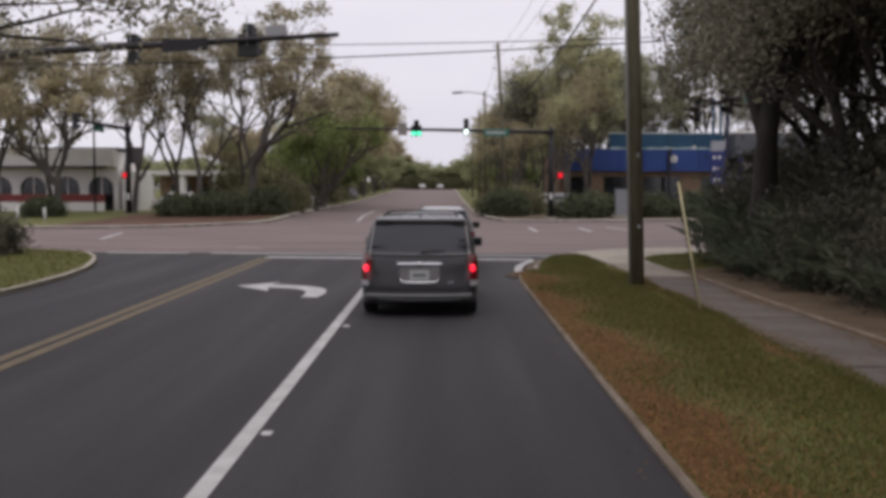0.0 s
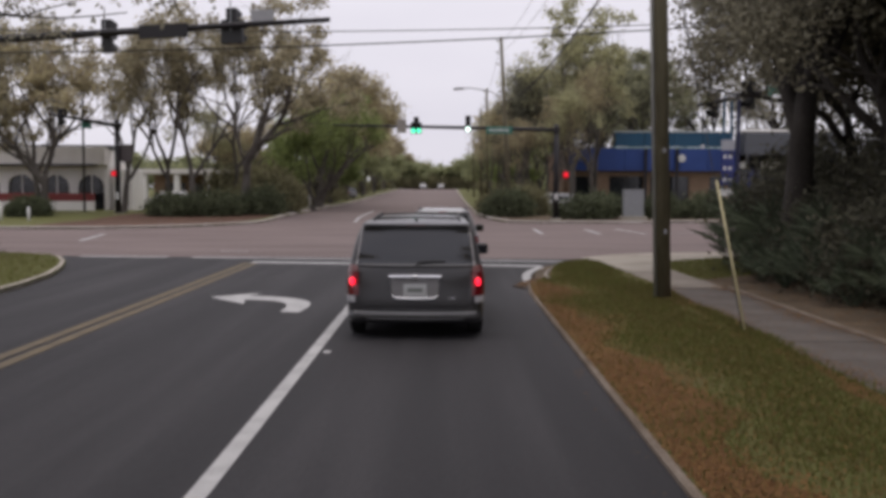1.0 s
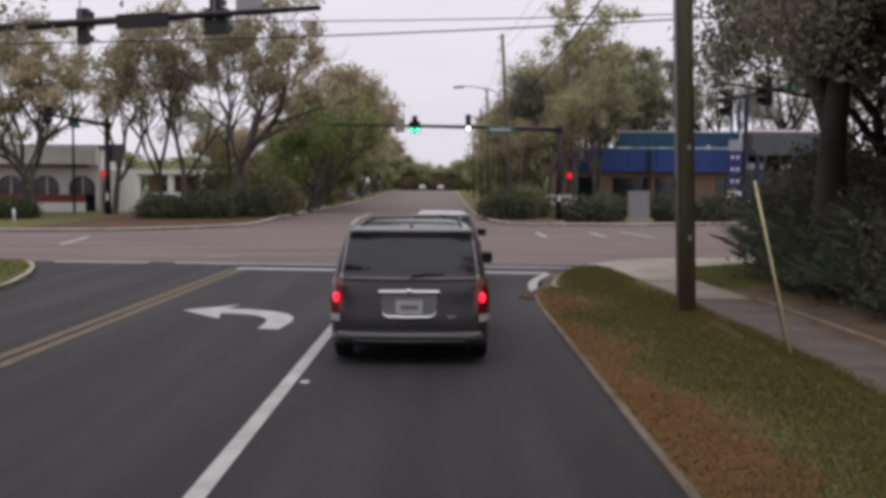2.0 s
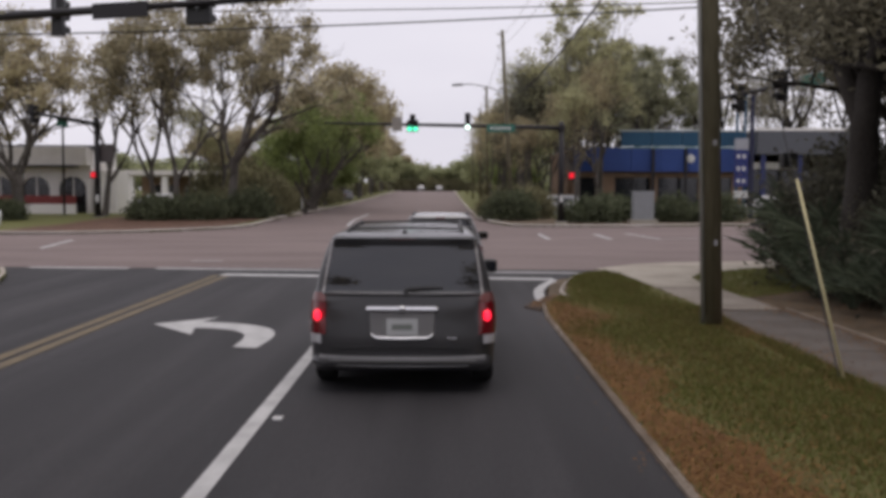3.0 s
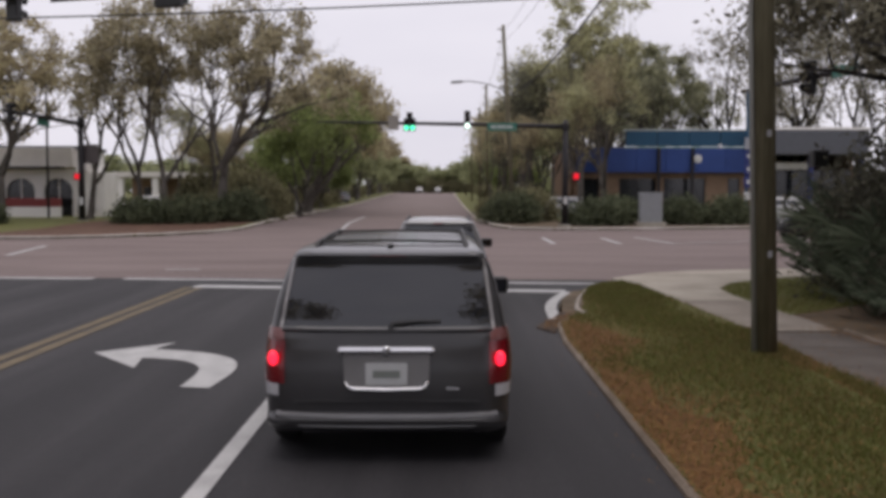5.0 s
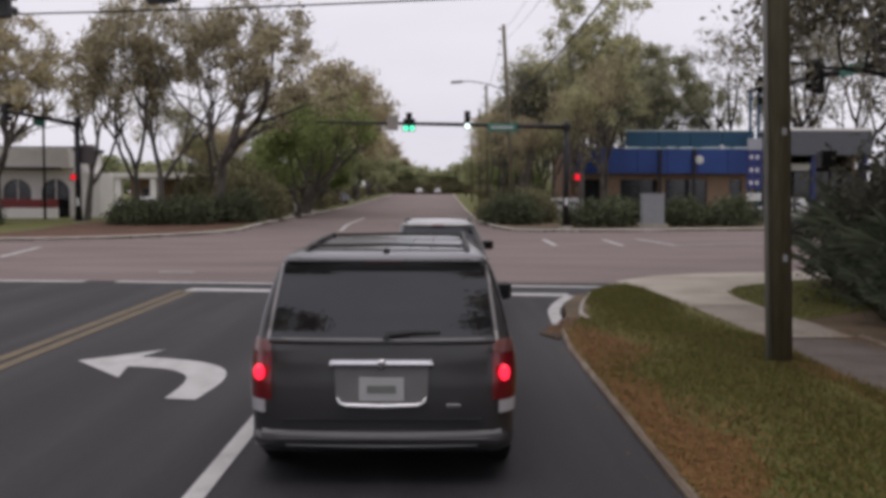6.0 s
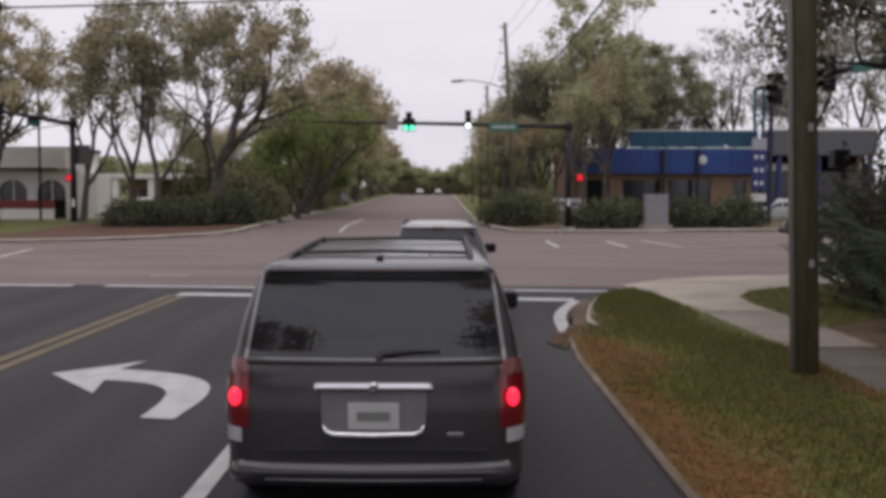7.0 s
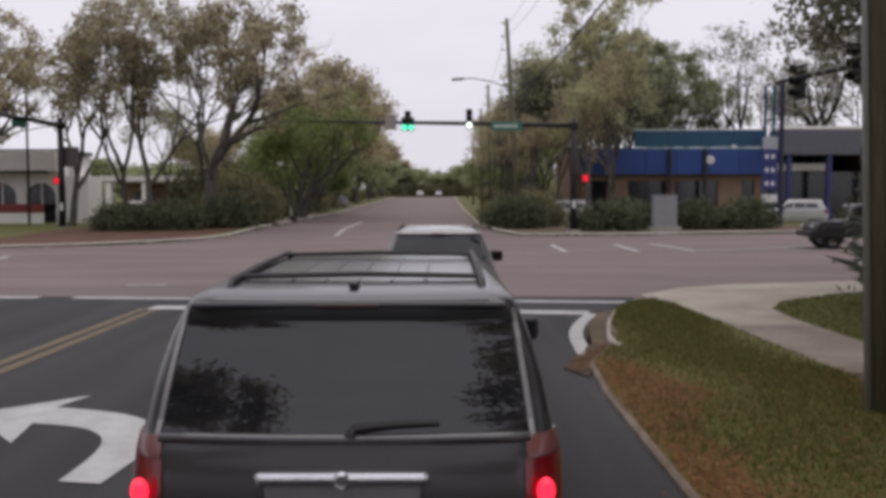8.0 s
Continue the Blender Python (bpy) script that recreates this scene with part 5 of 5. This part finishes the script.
lamp_strip(van, VAN, 0.99, 1.085, 0.835, "upper_lens", plain("dull_pink_lens", (0.16, 0.06, 0.058), 0.2, coat=0.4), label="dull pink upper lamp lens")
lamp_strip(van, VAN, 0.54, 0.635, 0.88, "reverse_lamp", CLEAR_LENS, label="pale reversing lamp")
bm = bmesh.new()
box(bm, (0.8, 0.06, 0.066), (0, 0.07, 0.918), pose(0, 0, 0, -8, 0, 0), 0.028)
part("chrome_strip", bm, CHROME, van, "chrome handle strip")
bm = bmesh.new()
disc_front(bm, 0.04, (0, 0.045, 0.915), 0.012, 12)
part("badge", bm, CHROME, van)
bm = bmesh.new()
f = bm.faces.new([bm.verts.new((x, 0.07, z)) for x, z in ((-0.28, 0.592), (0.28, 0.592), (0.325, 0.615), (0.345, 0.665), (0.355, 0.885), (-0.355, 0.885), (-0.345, 0.665), (-0.325, 0.615))])
g = bmesh.ops.extrude_face_region(bm, geom=[f])
bmesh.ops.translate(bm, vec=(0, 0.03, 0), verts=[v for v in g["geom"] if isinstance(v, bmesh.types.BMVert)])
bmesh.ops.recalc_face_normals(bm, faces=bm.faces[:])
bmesh.ops.bevel(bm, geom=bm.edges[:], offset=0.008, segments=2, affect="EDGES")
rc = part("plate_recess", bm, plain("dull_silver_recess", (0.27, 0.265, 0.265), 0.38, 0.4), van, "silver grey plate recess")
bm = bmesh.new()
tube(bm, [(-0.335, 0.068, 0.665), (-0.315, 0.062, 0.622), (-0.27, 0.06, 0.602), (0, 0.058, 0.596), (0.27, 0.06, 0.602), (0.315, 0.062, 0.622), (0.335, 0.068, 0.665)], [0.008, 0.014, 0.02, 0.022, 0.02, 0.014, 0.008], 8)
part("plate_lip", bm, CHROME, rc, smooth=True)
bm = bmesh.new()
box(bm, (0.34, 0.012, 0.18), (0, 0.062, 0.725), bevel=0.004)
pl = part("number_plate", bm, PLATE, van, "pale number plate")
bm = bmesh.new()
box(bm, (0.22, 0.004, 0.06), (0, 0.054, 0.725))
part("plate_bar", bm, PLATE_BAR, pl)
bm = bmesh.new()
box(bm, (0.11, 0.008, 0.028), (0.54, 0.066, 0.6), bevel=0.003)
part("emblem", bm, CHROME, van, "small chrome emblem")
# Sky reflected along the bumper's top edge is painted as this pale grey.
bm = bmesh.new()
tube(bm, [(x, VAN.rear_y(x, 0.37) + 0.014, 0.368 + 0.02 * (x / 0.9) ** 2) for x in np.linspace(-0.9, 0.9, 13)], 0.03, 8)
part("bumper_step", bm, plain("sky_lit_bumper_edge", (0.19, 0.19, 0.195), 0.5), van, "bumper edge with the sky's reflection in its pale grey")
bm = bmesh.new()
tube(bm, [(x, VAN.rear_y(x, 0.3) + 0.002, 0.298 + 0.012 * (x / 0.9) ** 2) for x in np.linspace(-0.72, 0.72, 9)], 0.01, 6)
part("lower_trim", bm, plain("grey_lower_edge", (0.17, 0.17, 0.175), 0.5), van)
bm = bmesh.new()
box(bm, (1.5, 0.03, 0.012), (0, 0.062, 0.5), bevel=0.004)
part("tailgate_seam", bm, PLASTIC, van, "dark gap below the tailgate")
bm = bmesh.new()
tube(bm, [(0.03, 0.135, 1.085), (0.05, 0.15, 1.125), (0.24, 0.165, 1.142), (0.44, 0.19, 1.14)], [0.03, 0.024, 0.018, 0.014], 6)
part("wiper", bm, PLASTIC, van)
# Black glass edge; the spoiler's shade is painted into the same strip.
bm = bmesh.new()
VAN.patch(bm, "rear", [(-0.79, 1.582), (0.79, 1.582), (0.778, 1.65), (-0.778, 1.65)], 0.011, 20, 3)
part("spoiler_shade_band", bm, PLASTIC, van, "black band of glass edge and spoiler shade atop the rear window", smooth=True)
bm = bmesh.new()
box(bm, (1.52, 0.14, 0.03), (0, 0.45, 1.662), pose(0, 0, 0, -4, 0, 0), 0.016)
part("spoiler", bm, VAN_PAINT, van)
bm = bmesh.new()
box(bm, (0.3, 0.02, 0.016), (0, 0.374, 1.664), bevel=0.004)
part("high_brake_lamp", bm, plain("unlit_red_lens", (0.05, 0.008, 0.01), 0.3), van)


def roof_rack(v, shell, y0, y1, w, z, bars, rise=0.0):
    for s in (1, -1):
        bm = bmesh.new()
        tube(bm, [(s * w, y0, z - 0.03), (s * w, y0 + 0.12, z + 0.03), (s * w, (y0 + y1) / 2, z + 0.04 + rise / 2), (s * w, y1 - 0.15, z + 0.03 + rise), (s * w, y1, z - 0.04 + rise)], 0.022, 8)
        part("roof_rail", bm, PLASTIC, v, smooth=True)
    for y in bars:
        bm = bmesh.new()
        tube(bm, [(-w, y, z + 0.035), (0, y, z + 0.05), (w, y, z + 0.035)], 0.016, 6)
        part("cross_bar", bm, PLASTIC, v)


roof_rack(van, VAN, 0.75, 2.85, 0.66, 1.715, (), 0.045)
for y, z in ((1.05, 1.765), (2.5, 1.8)):
    bm = bmesh.new()
    tube(bm, [(-0.66, y, z - 0.012), (0, y, z), (0.66, y, z - 0.012)], 0.016, 6)
    part("cross_bar", bm, PLASTIC, van)
for x in (-0.36, -0.18, 0.0, 0.18, 0.36):
    bm = bmesh.new()
    tube(bm, [(x, 0.95, 1.725), (x, 1.35, 1.739), (x, 1.95, 1.752), (x, 2.75, 1.76)], 0.012, 6)
    part("roof_rib", bm, VAN_PAINT, van)
# Lighter than the body paint: reflected sky is in this ledge's colour.
bm = bmesh.new()
tube(bm, [(x, VAN.rear_y(x, 1.075) - 0.012, 1.076) for x in np.linspace(-0.86, 0.86, 13)], 0.022, 8)
part("tailgate_ledge", bm, plain("sky_lit_ledge_paint", (0.09, 0.09, 0.093), 0.35, coat=0.6), van, "ledge below the rear window, paled for reflected sky", smooth=True)
for s in (1, -1):
    bm = bmesh.new()
    VAN.patch(bm, "rear", [(s * 0.865, 1.07), (s * 0.89, 1.07), (s * 0.815, 1.64), (s * 0.79, 1.64)], 0.009, 2, 8)
    part("pillar_trim", bm, plain("silver_seam", (0.3, 0.29, 0.29), 0.35, 0.5), van, "thin silver trim along the tailgate")
bm = bmesh.new()
box(bm, (0.05, 0.12, 0.035), (0, 0.72, 1.735), bevel=0.015)
part("aerial", bm, PLASTIC, van)


def mirrors(v, x, y, z, material):
    for s in (1, -1):
        bm = bmesh.new()
        box(bm, (0.24, 0.13, 0.19), (s * (x + 0.12), y, z), bevel=0.045)
        m = part("door_mirror", bm, PLASTIC, v, "black door mirror")
        bm = bmesh.new()
        box(bm, (0.16, 0.06, 0.05), (s * (x - 0.03), y + 0.03, z - 0.06), bevel=0.015)
        part("mirror_stalk", bm, PLASTIC, m)
        bm = bmesh.new()
        box(bm, (0.19, 0.006, 0.14), (s * (x + 0.12), y - 0.066, z), bevel=0.002)
        part("mirror_glass", bm, CAR_GLASS, m)


mirrors(van, 0.97, 3.42, 1.14, PLASTIC)
for s in (1, -1):
    bm = bmesh.new()
    VAN.patch(bm, s, [(0.62, 1.02), (3.9, 1.0), (3.9, 1.03), (0.62, 1.05)], 0.008, 12, 2)
    part("belt_trim", bm, CHROME, van)
    for y in (1.95, 2.62):
        bm = bmesh.new()
        box(bm, (0.03, 0.2, 0.04), (s * 1.0, y, 0.92), bevel=0.012)
        part("door_handle", bm, VAN_PAINT, van)

SUV = Shell([(0.24, 0.12, 4.5, 0.82, 0.2, 0.4), (0.45, 0.0, 4.66, 0.92, 0.22, 0.4), (0.7, 0.05, 4.68, 0.93, 0.22, 0.4), (0.95, 0.1, 4.5, 0.92, 0.22, 0.4), (1.06, 0.13, 3.6, 0.9, 0.2, 0.35), (1.12, 0.16, 3.4, 0.88, 0.18, 0.3),
             (1.45, 0.32, 2.9, 0.77, 0.14, 0.3), (1.6, 0.4, 2.75, 0.7, 0.12, 0.3), (1.65, 0.38, 2.7, 0.68, 0.14, 0.3), (1.69, 0.44, 2.64, 0.63, 0.16, 0.25), (1.72, 0.7, 2.5, 0.52, 0.15, 0.2)])
SUV_Z = [0.24, 0.35, 0.45, 0.58, 0.7, 0.85, 0.95, 1.02, 1.06, 1.12, 1.3, 1.45, 1.53, 1.6, 1.625, 1.65, 1.67, 1.69, 1.705, 1.72]
SUV_SIDE = [[(0.7, 1.14), (1.5, 1.14), (1.5, 1.46), (0.8, 1.46)], [(1.57, 1.14), (2.3, 1.14), (2.25, 1.49), (1.57, 1.47)], [(2.37, 1.14), (3.2, 1.13), (2.7, 1.43), (2.32, 1.49)]]
SUV_REAR = [(-0.78, 1.1), (0.78, 1.1), (0.62, 1.6), (-0.62, 1.6)]
SUV_FRONT = [(-0.66, 1.14), (0.66, 1.14), (0.55, 1.54), (-0.55, 1.54)]


def suv(label, at, turn, paint, rack=True):
    v = vehicle("car", label, "car", at, turn, SUV, SUV_Z, paint, SUV_SIDE, SUV_REAR, SUV_FRONT, (0.9, 3.6), 0.34)
    lamp_strip(v, SUV, 0.75, 1.05, 0.72, "tail_lamp", TAIL_RED, label="red tail lamp")
    for s in (1, -1):
        bm = bmesh.new()
        SUV.patch(bm, "front", [(s * 0.45, 0.68), (s * 0.8, 0.7), (s * 0.8, 0.86), (s * 0.45, 0.84)], 0.01)
        part("headlamp", bm, CLEAR_LENS, v, "clear headlamp")
    bm = bmesh.new()
    SUV.patch(bm, "front", [(-0.4, 0.6), (0.4, 0.6), (0.42, 0.84), (-0.42, 0.84)], 0.01)
    part("grille", bm, PLASTIC, v)
    bm = bmesh.new()
    box(bm, (1.7, 0.14, 0.16), (0, 4.62, 0.5), bevel=0.04)
    part("bumper", bm, PLASTIC, v)
    mirrors(v, 0.9, 2.95, 1.16, PLASTIC)
    if rack:
        roof_rack(v, SUV, 0.55, 2.4, 0.6, 1.69, (), 0.02)
    return v


su = suv("silver sport utility car with roof rails, waiting at the line", (-0.1, 26.2, 0.004), 0.0, SILVER_PAINT)
bm = bmesh.new()
box(bm, (0.2, 0.03, 0.025), (0, 0.372, 1.645), bevel=0.006)
part("high_brake_lamp", bm, TAIL_RED, su, "red high brake lamp")
JEEP = Shell([(0.45, 0.1, 3.85, 0.72, 0.12, 0.15), (0.6, 0.02, 3.95, 0.78, 0.12, 0.18), (0.9, 0.02, 3.95, 0.8, 0.12, 0.2), (1.08, 0.03, 3.8, 0.79, 0.12, 0.22), (1.14, 0.04, 2.75, 0.78, 0.12, 0.15), (1.2, 0.05, 2.6, 0.77, 0.12, 0.12),
              (1.72, 0.12, 2.35, 0.7, 0.12, 0.12), (1.8, 0.16, 2.25, 0.66, 0.12, 0.14), (1.84, 0.35, 2.0, 0.55, 0.15, 0.15)])
jeep = vehicle("off_road_car", "dark boxy off-road car waiting at the cross street line", "car", (18.9, 51.4, G(51.4)), 90, JEEP, [0.45, 0.55, 0.6, 0.75, 0.9, 1.0, 1.08, 1.11, 1.14, 1.2, 1.4, 1.6, 1.72, 1.77, 1.8, 1.83, 1.84], DARK_PAINT,
               [[(0.25, 1.22), (1.2, 1.22), (1.2, 1.68), (0.3, 1.68)], [(1.28, 1.22), (2.35, 1.22), (2.2, 1.68), (1.28, 1.68)]],
               [(-0.6, 1.22), (0.6, 1.22), (0.55, 1.68), (-0.55, 1.68)], [(-0.66, 1.2), (0.66, 1.2), (0.6, 1.7), (-0.6, 1.7)], (0.75, 3.15), 0.39)
bm = bmesh.new()
box(bm, (1.6, 0.2, 0.22), (0, 4.05, 0.62), bevel=0.05)
part("bumper", bm, PLASTIC, jeep, "heavy black bumper")
for s in (1, -1):
    bm = bmesh.new()
    disc_front(bm, 0.1, (s * 0.55, 0, 0.92), 0.03, 14)
    bmesh.ops.rotate(bm, cent=(0, 0, 0), matrix=Matrix.Rotation(math.pi, 3, "Z"), verts=bm.verts[:])
    bmesh.ops.translate(bm, vec=(0, 3.96, 0), verts=bm.verts[:])
    part("headlamp", bm, CLEAR_LENS, jeep, "round headlamp")
    for y in (0.75, 3.15):
        bm = bmesh.new()
        box(bm, (0.16, 1.0, 0.07), (s * 0.84, y, 0.88), bevel=0.025)
        part("fender", bm, PLASTIC, jeep, "black fender flare")
# Silver panel paints the bright highlight on the dark car's bonnet.
bm = bmesh.new()
box(bm, (1.3, 1.0, 0.02), (0, 3.25, 1.125), pose(0, 0, 0, -3, 0, 0), 0.006)
part("bonnet_highlight", bm, SILVER_PAINT, jeep, "bonnet panel in silver for its highlight")
mirrors(jeep, 0.8, 2.5, 1.28, PLASTIC)
far_car = suv("white car far down the road", (-7.0, 284, G(284)), 180, WHITE_PAINT, False)
copy_thing(far_car, pose(-1.8, 296, G(296), 0, 0, 180))
parked = suv("white car parked behind the hedge", (10.6, 79, G(79)), 80, WHITE_PAINT, False)
copy_thing(parked, pose(-24, 92, G(92), 0, 0, 95))
copy_thing(parked, pose(26.5, 78, G(78), 0, 0, 75))
suv("grey car parked under the roadside trees", (-14.4, 150, G(150) + 0.11), 50, SILVER_PAINT, False)

# ---- ground cover ----


def scatter(name, label, category, outline, count, seed, make, material, dz, dense=None):
    """Many small pieces on a piece of ground, in one mesh of kind stuff."""
    r = np.random.RandomState(seed)
    xs, ys = [p[0] for p in outline], [p[1] for p in outline]
    pts = []
    while len(pts) < count:
        x, y = r.uniform(min(xs), max(xs), 4000), r.uniform(min(ys), max(ys), 4000)
        inside = np.zeros(4000, bool)
        for (xa, ya), (xb, yb) in zip(outline, outline[1:] + outline[:1]):
            if ya != yb:
                inside ^= ((ya > y) != (yb > y)) & (x < (xb - xa) * (y - ya) / (yb - ya) + xa)
        if dense:
            inside &= r.uniform(0, 1, 4000) < dense(x, y)
        pts += list(zip(x[inside], y[inside]))
    p = np.array(pts[:count])
    z = np.array([G(y) for y in p[:, 1]]) + dz
    verts, faces = make(np.column_stack([p, z]), r)
    me = bpy.data.meshes.new(name)
    me.vertices.add(len(verts))
    me.vertices.foreach_set("co", verts.ravel())
    me.loops.add(faces.size)
    me.loops.foreach_set("vertex_index", faces.ravel())
    me.polygons.add(len(faces))
    me.polygons.foreach_set("loop_start", np.arange(len(faces)) * 3)
    me.polygons.foreach_set("loop_total", np.full(len(faces), 3))
    me.update(calc_edges=True)
    me.materials.append(material)
    return tagged(new(name, me), label, category, kind="stuff")


def blades(p, r):
    n = len(p)
    a = r.uniform(0, 6.28, n)
    h = r.uniform(0.025, 0.075, n)
    side = np.column_stack([np.cos(a), np.sin(a), np.zeros(n)]) * 0.008
    lean = np.column_stack([r.normal(0, 0.025, n), r.normal(0, 0.025, n), h])
    v = np.stack([p - side, p + side, p + lean], 1).reshape(-1, 3)
    return v, np.arange(3 * n).reshape(-1, 3)


def flakes(p, r):
    n = len(p)
    a = r.uniform(0, 6.28, n)
    s = r.uniform(0.009, 0.022, n)[:, None]
    u = np.column_stack([np.cos(a), np.sin(a), r.normal(0, 0.2, n)]) * s
    w = np.column_stack([-np.sin(a), np.cos(a), r.normal(0, 0.2, n)]) * s * 0.6
    q = p + np.array((0, 0, 0.012)) + np.column_stack([np.zeros(n), np.zeros(n), r.uniform(0, 0.018, n)])
    v = np.stack([q - u, q + w, q + u, q - w], 1).reshape(-1, 3)
    i = np.arange(n) * 4
    return v, np.concatenate([np.stack([i, i + 1, i + 2], 1), np.stack([i, i + 2, i + 3], 1)])


GRASS = leaf_material("grass_blades", [(0.135, 0.108, 0.04), (0.122, 0.132, 0.036), (0.148, 0.164, 0.046)], 0.3)
DRY_LEAF = leaf_material("dry_fallen_leaves", [(0.13, 0.06, 0.02), (0.185, 0.09, 0.029), (0.24, 0.128, 0.045)], 0.15)
PLOT = [(v[0] + 0.05, v[1]) for v in VERGE_R if v[1] > 3] + [(4.6, 31.4), (4.75, 28), (4.85, 24), (4.75, 18), (4.6, 12), (4.6, 3), (1.83, 3)]
green = lambda x, y: np.clip((x - 2.0 + 0.35 * np.sin(y * 1.3) + 0.25 * np.sin(y * 0.47 + x * 2)) / 1.3, 0.14, 1) * np.clip((4.9 - x + 0.3 * np.sin(y * 0.9)) / 0.7, 0.15, 1)
brown = lambda x, y: np.clip(1.15 - (x - 1.75 + 0.3 * np.sin(y * 1.3)) / 1.0, 0.15, 1) * np.clip((33 - y) / 9, 0.15, 1)
scatter("grass", "short green grass of the verge", "grass", PLOT, 80000, 1, blades, GRASS, 0.06, green)
scatter("fallen_leaves", "dry brown leaves fallen along the kerb", "leaves", PLOT, 50000, 2, flakes, DRY_LEAF, 0.06, brown)
CORNER = [(6.18, 25.6), (6.17, 28.8), (6.32, 30.4), (6.92, 31.6), (8.66, 33.06), (12, 34.36), (13, 30), (8.5, 27.6)]
scatter("grass", "short grass beside the corner ramp", "grass", CORNER, 14000, 3, blades, GRASS, 0.06)
scatter("fallen_leaves", "dry brown leaves on the soil of the wood", "leaves", [(6.2, 3), (6.2, 28), (9.5, 28), (9.5, 3)], 18000, 4, flakes, DRY_LEAF, 0.045)
scatter("fallen_leaves", "scattered dry leaves on the old sidewalk", "leaves", [(4.6, 3), (4.75, 24), (6.2, 24), (6.15, 3)], 8000, 5, flakes, DRY_LEAF, 0.055, lambda x, y: np.clip(np.abs(x - 5.42) * 2.2 - 0.75 + 0.3 * np.sin(y * 1.1), 0.06, 1))
scatter("grass", "grass grown over the sidewalk edge", "grass", [(4.35, 3), (4.5, 24), (4.98, 24), (4.88, 3)], 9000, 9, blades, GRASS, 0.06, lambda x, y: np.clip(1.1 - np.abs(x - 4.55 - 0.05 * np.sin(y * 1.7)) * 3.5, 0, 1) * np.clip(0.45 + 0.6 * np.sin(y * 0.8), 0.12, 1))
scatter("fallen_leaves", "dry leaves gathered in the gutter", "leaves", [(1.45, 5), (1.5, 23), (1.85, 26), (2.4, 28), (2.5, 26.2), (1.8, 23), (1.7, 5)], 160, 6, flakes, DRY_LEAF, 0.004)
scatter("fallen_leaves", "heap of dry leaves washed up at the gutter", "leaves", [(1.62, 23.9), (1.72, 24.9), (2.05, 25.5), (2.5, 26.4), (2.45, 25.2), (2.1, 24.2)], 1300, 8, flakes, DRY_LEAF, 0.03)
scatter("grass", "short grass of the far side verge", "grass", [(-9.2, 14), (-9.2, 19), (-9.7, 25), (-11, 29.5), (-12.6, 32.7), (-16.2, 34.3), (-18, 34), (-16, 14)], 40000, 7, blades, GRASS, 0.11)

# ---- sidewalk slabs ----
slab_bm = bmesh.new()
box(slab_bm, (1.47, 1.488, 0.1), (0, 0, -0.05), bevel=0.012)
SLAB = mesh_of(slab_bm, "slab", CONCRETE_OLD)
walkway = tagged(new("sidewalk"), "old dirty concrete sidewalk in square slabs, darkened for tree shade", "sidewalk", kind="structure")
for k in range(19):
    y = -4.25 + 1.5 * k
    x = float(np.interp(y, [-60, 12, 18, 24, 28], [5.375, 5.375, 5.45, 5.52, 5.45]))
    slab = new("slab", SLAB)
    slab.parent = walkway
    slab.matrix_local = pose(x, y, 0.056 + 0.004 * math.sin(k * 2.4), 0.25 * math.sin(k * 1.7), 0.2 * math.cos(k * 2.9), 0)
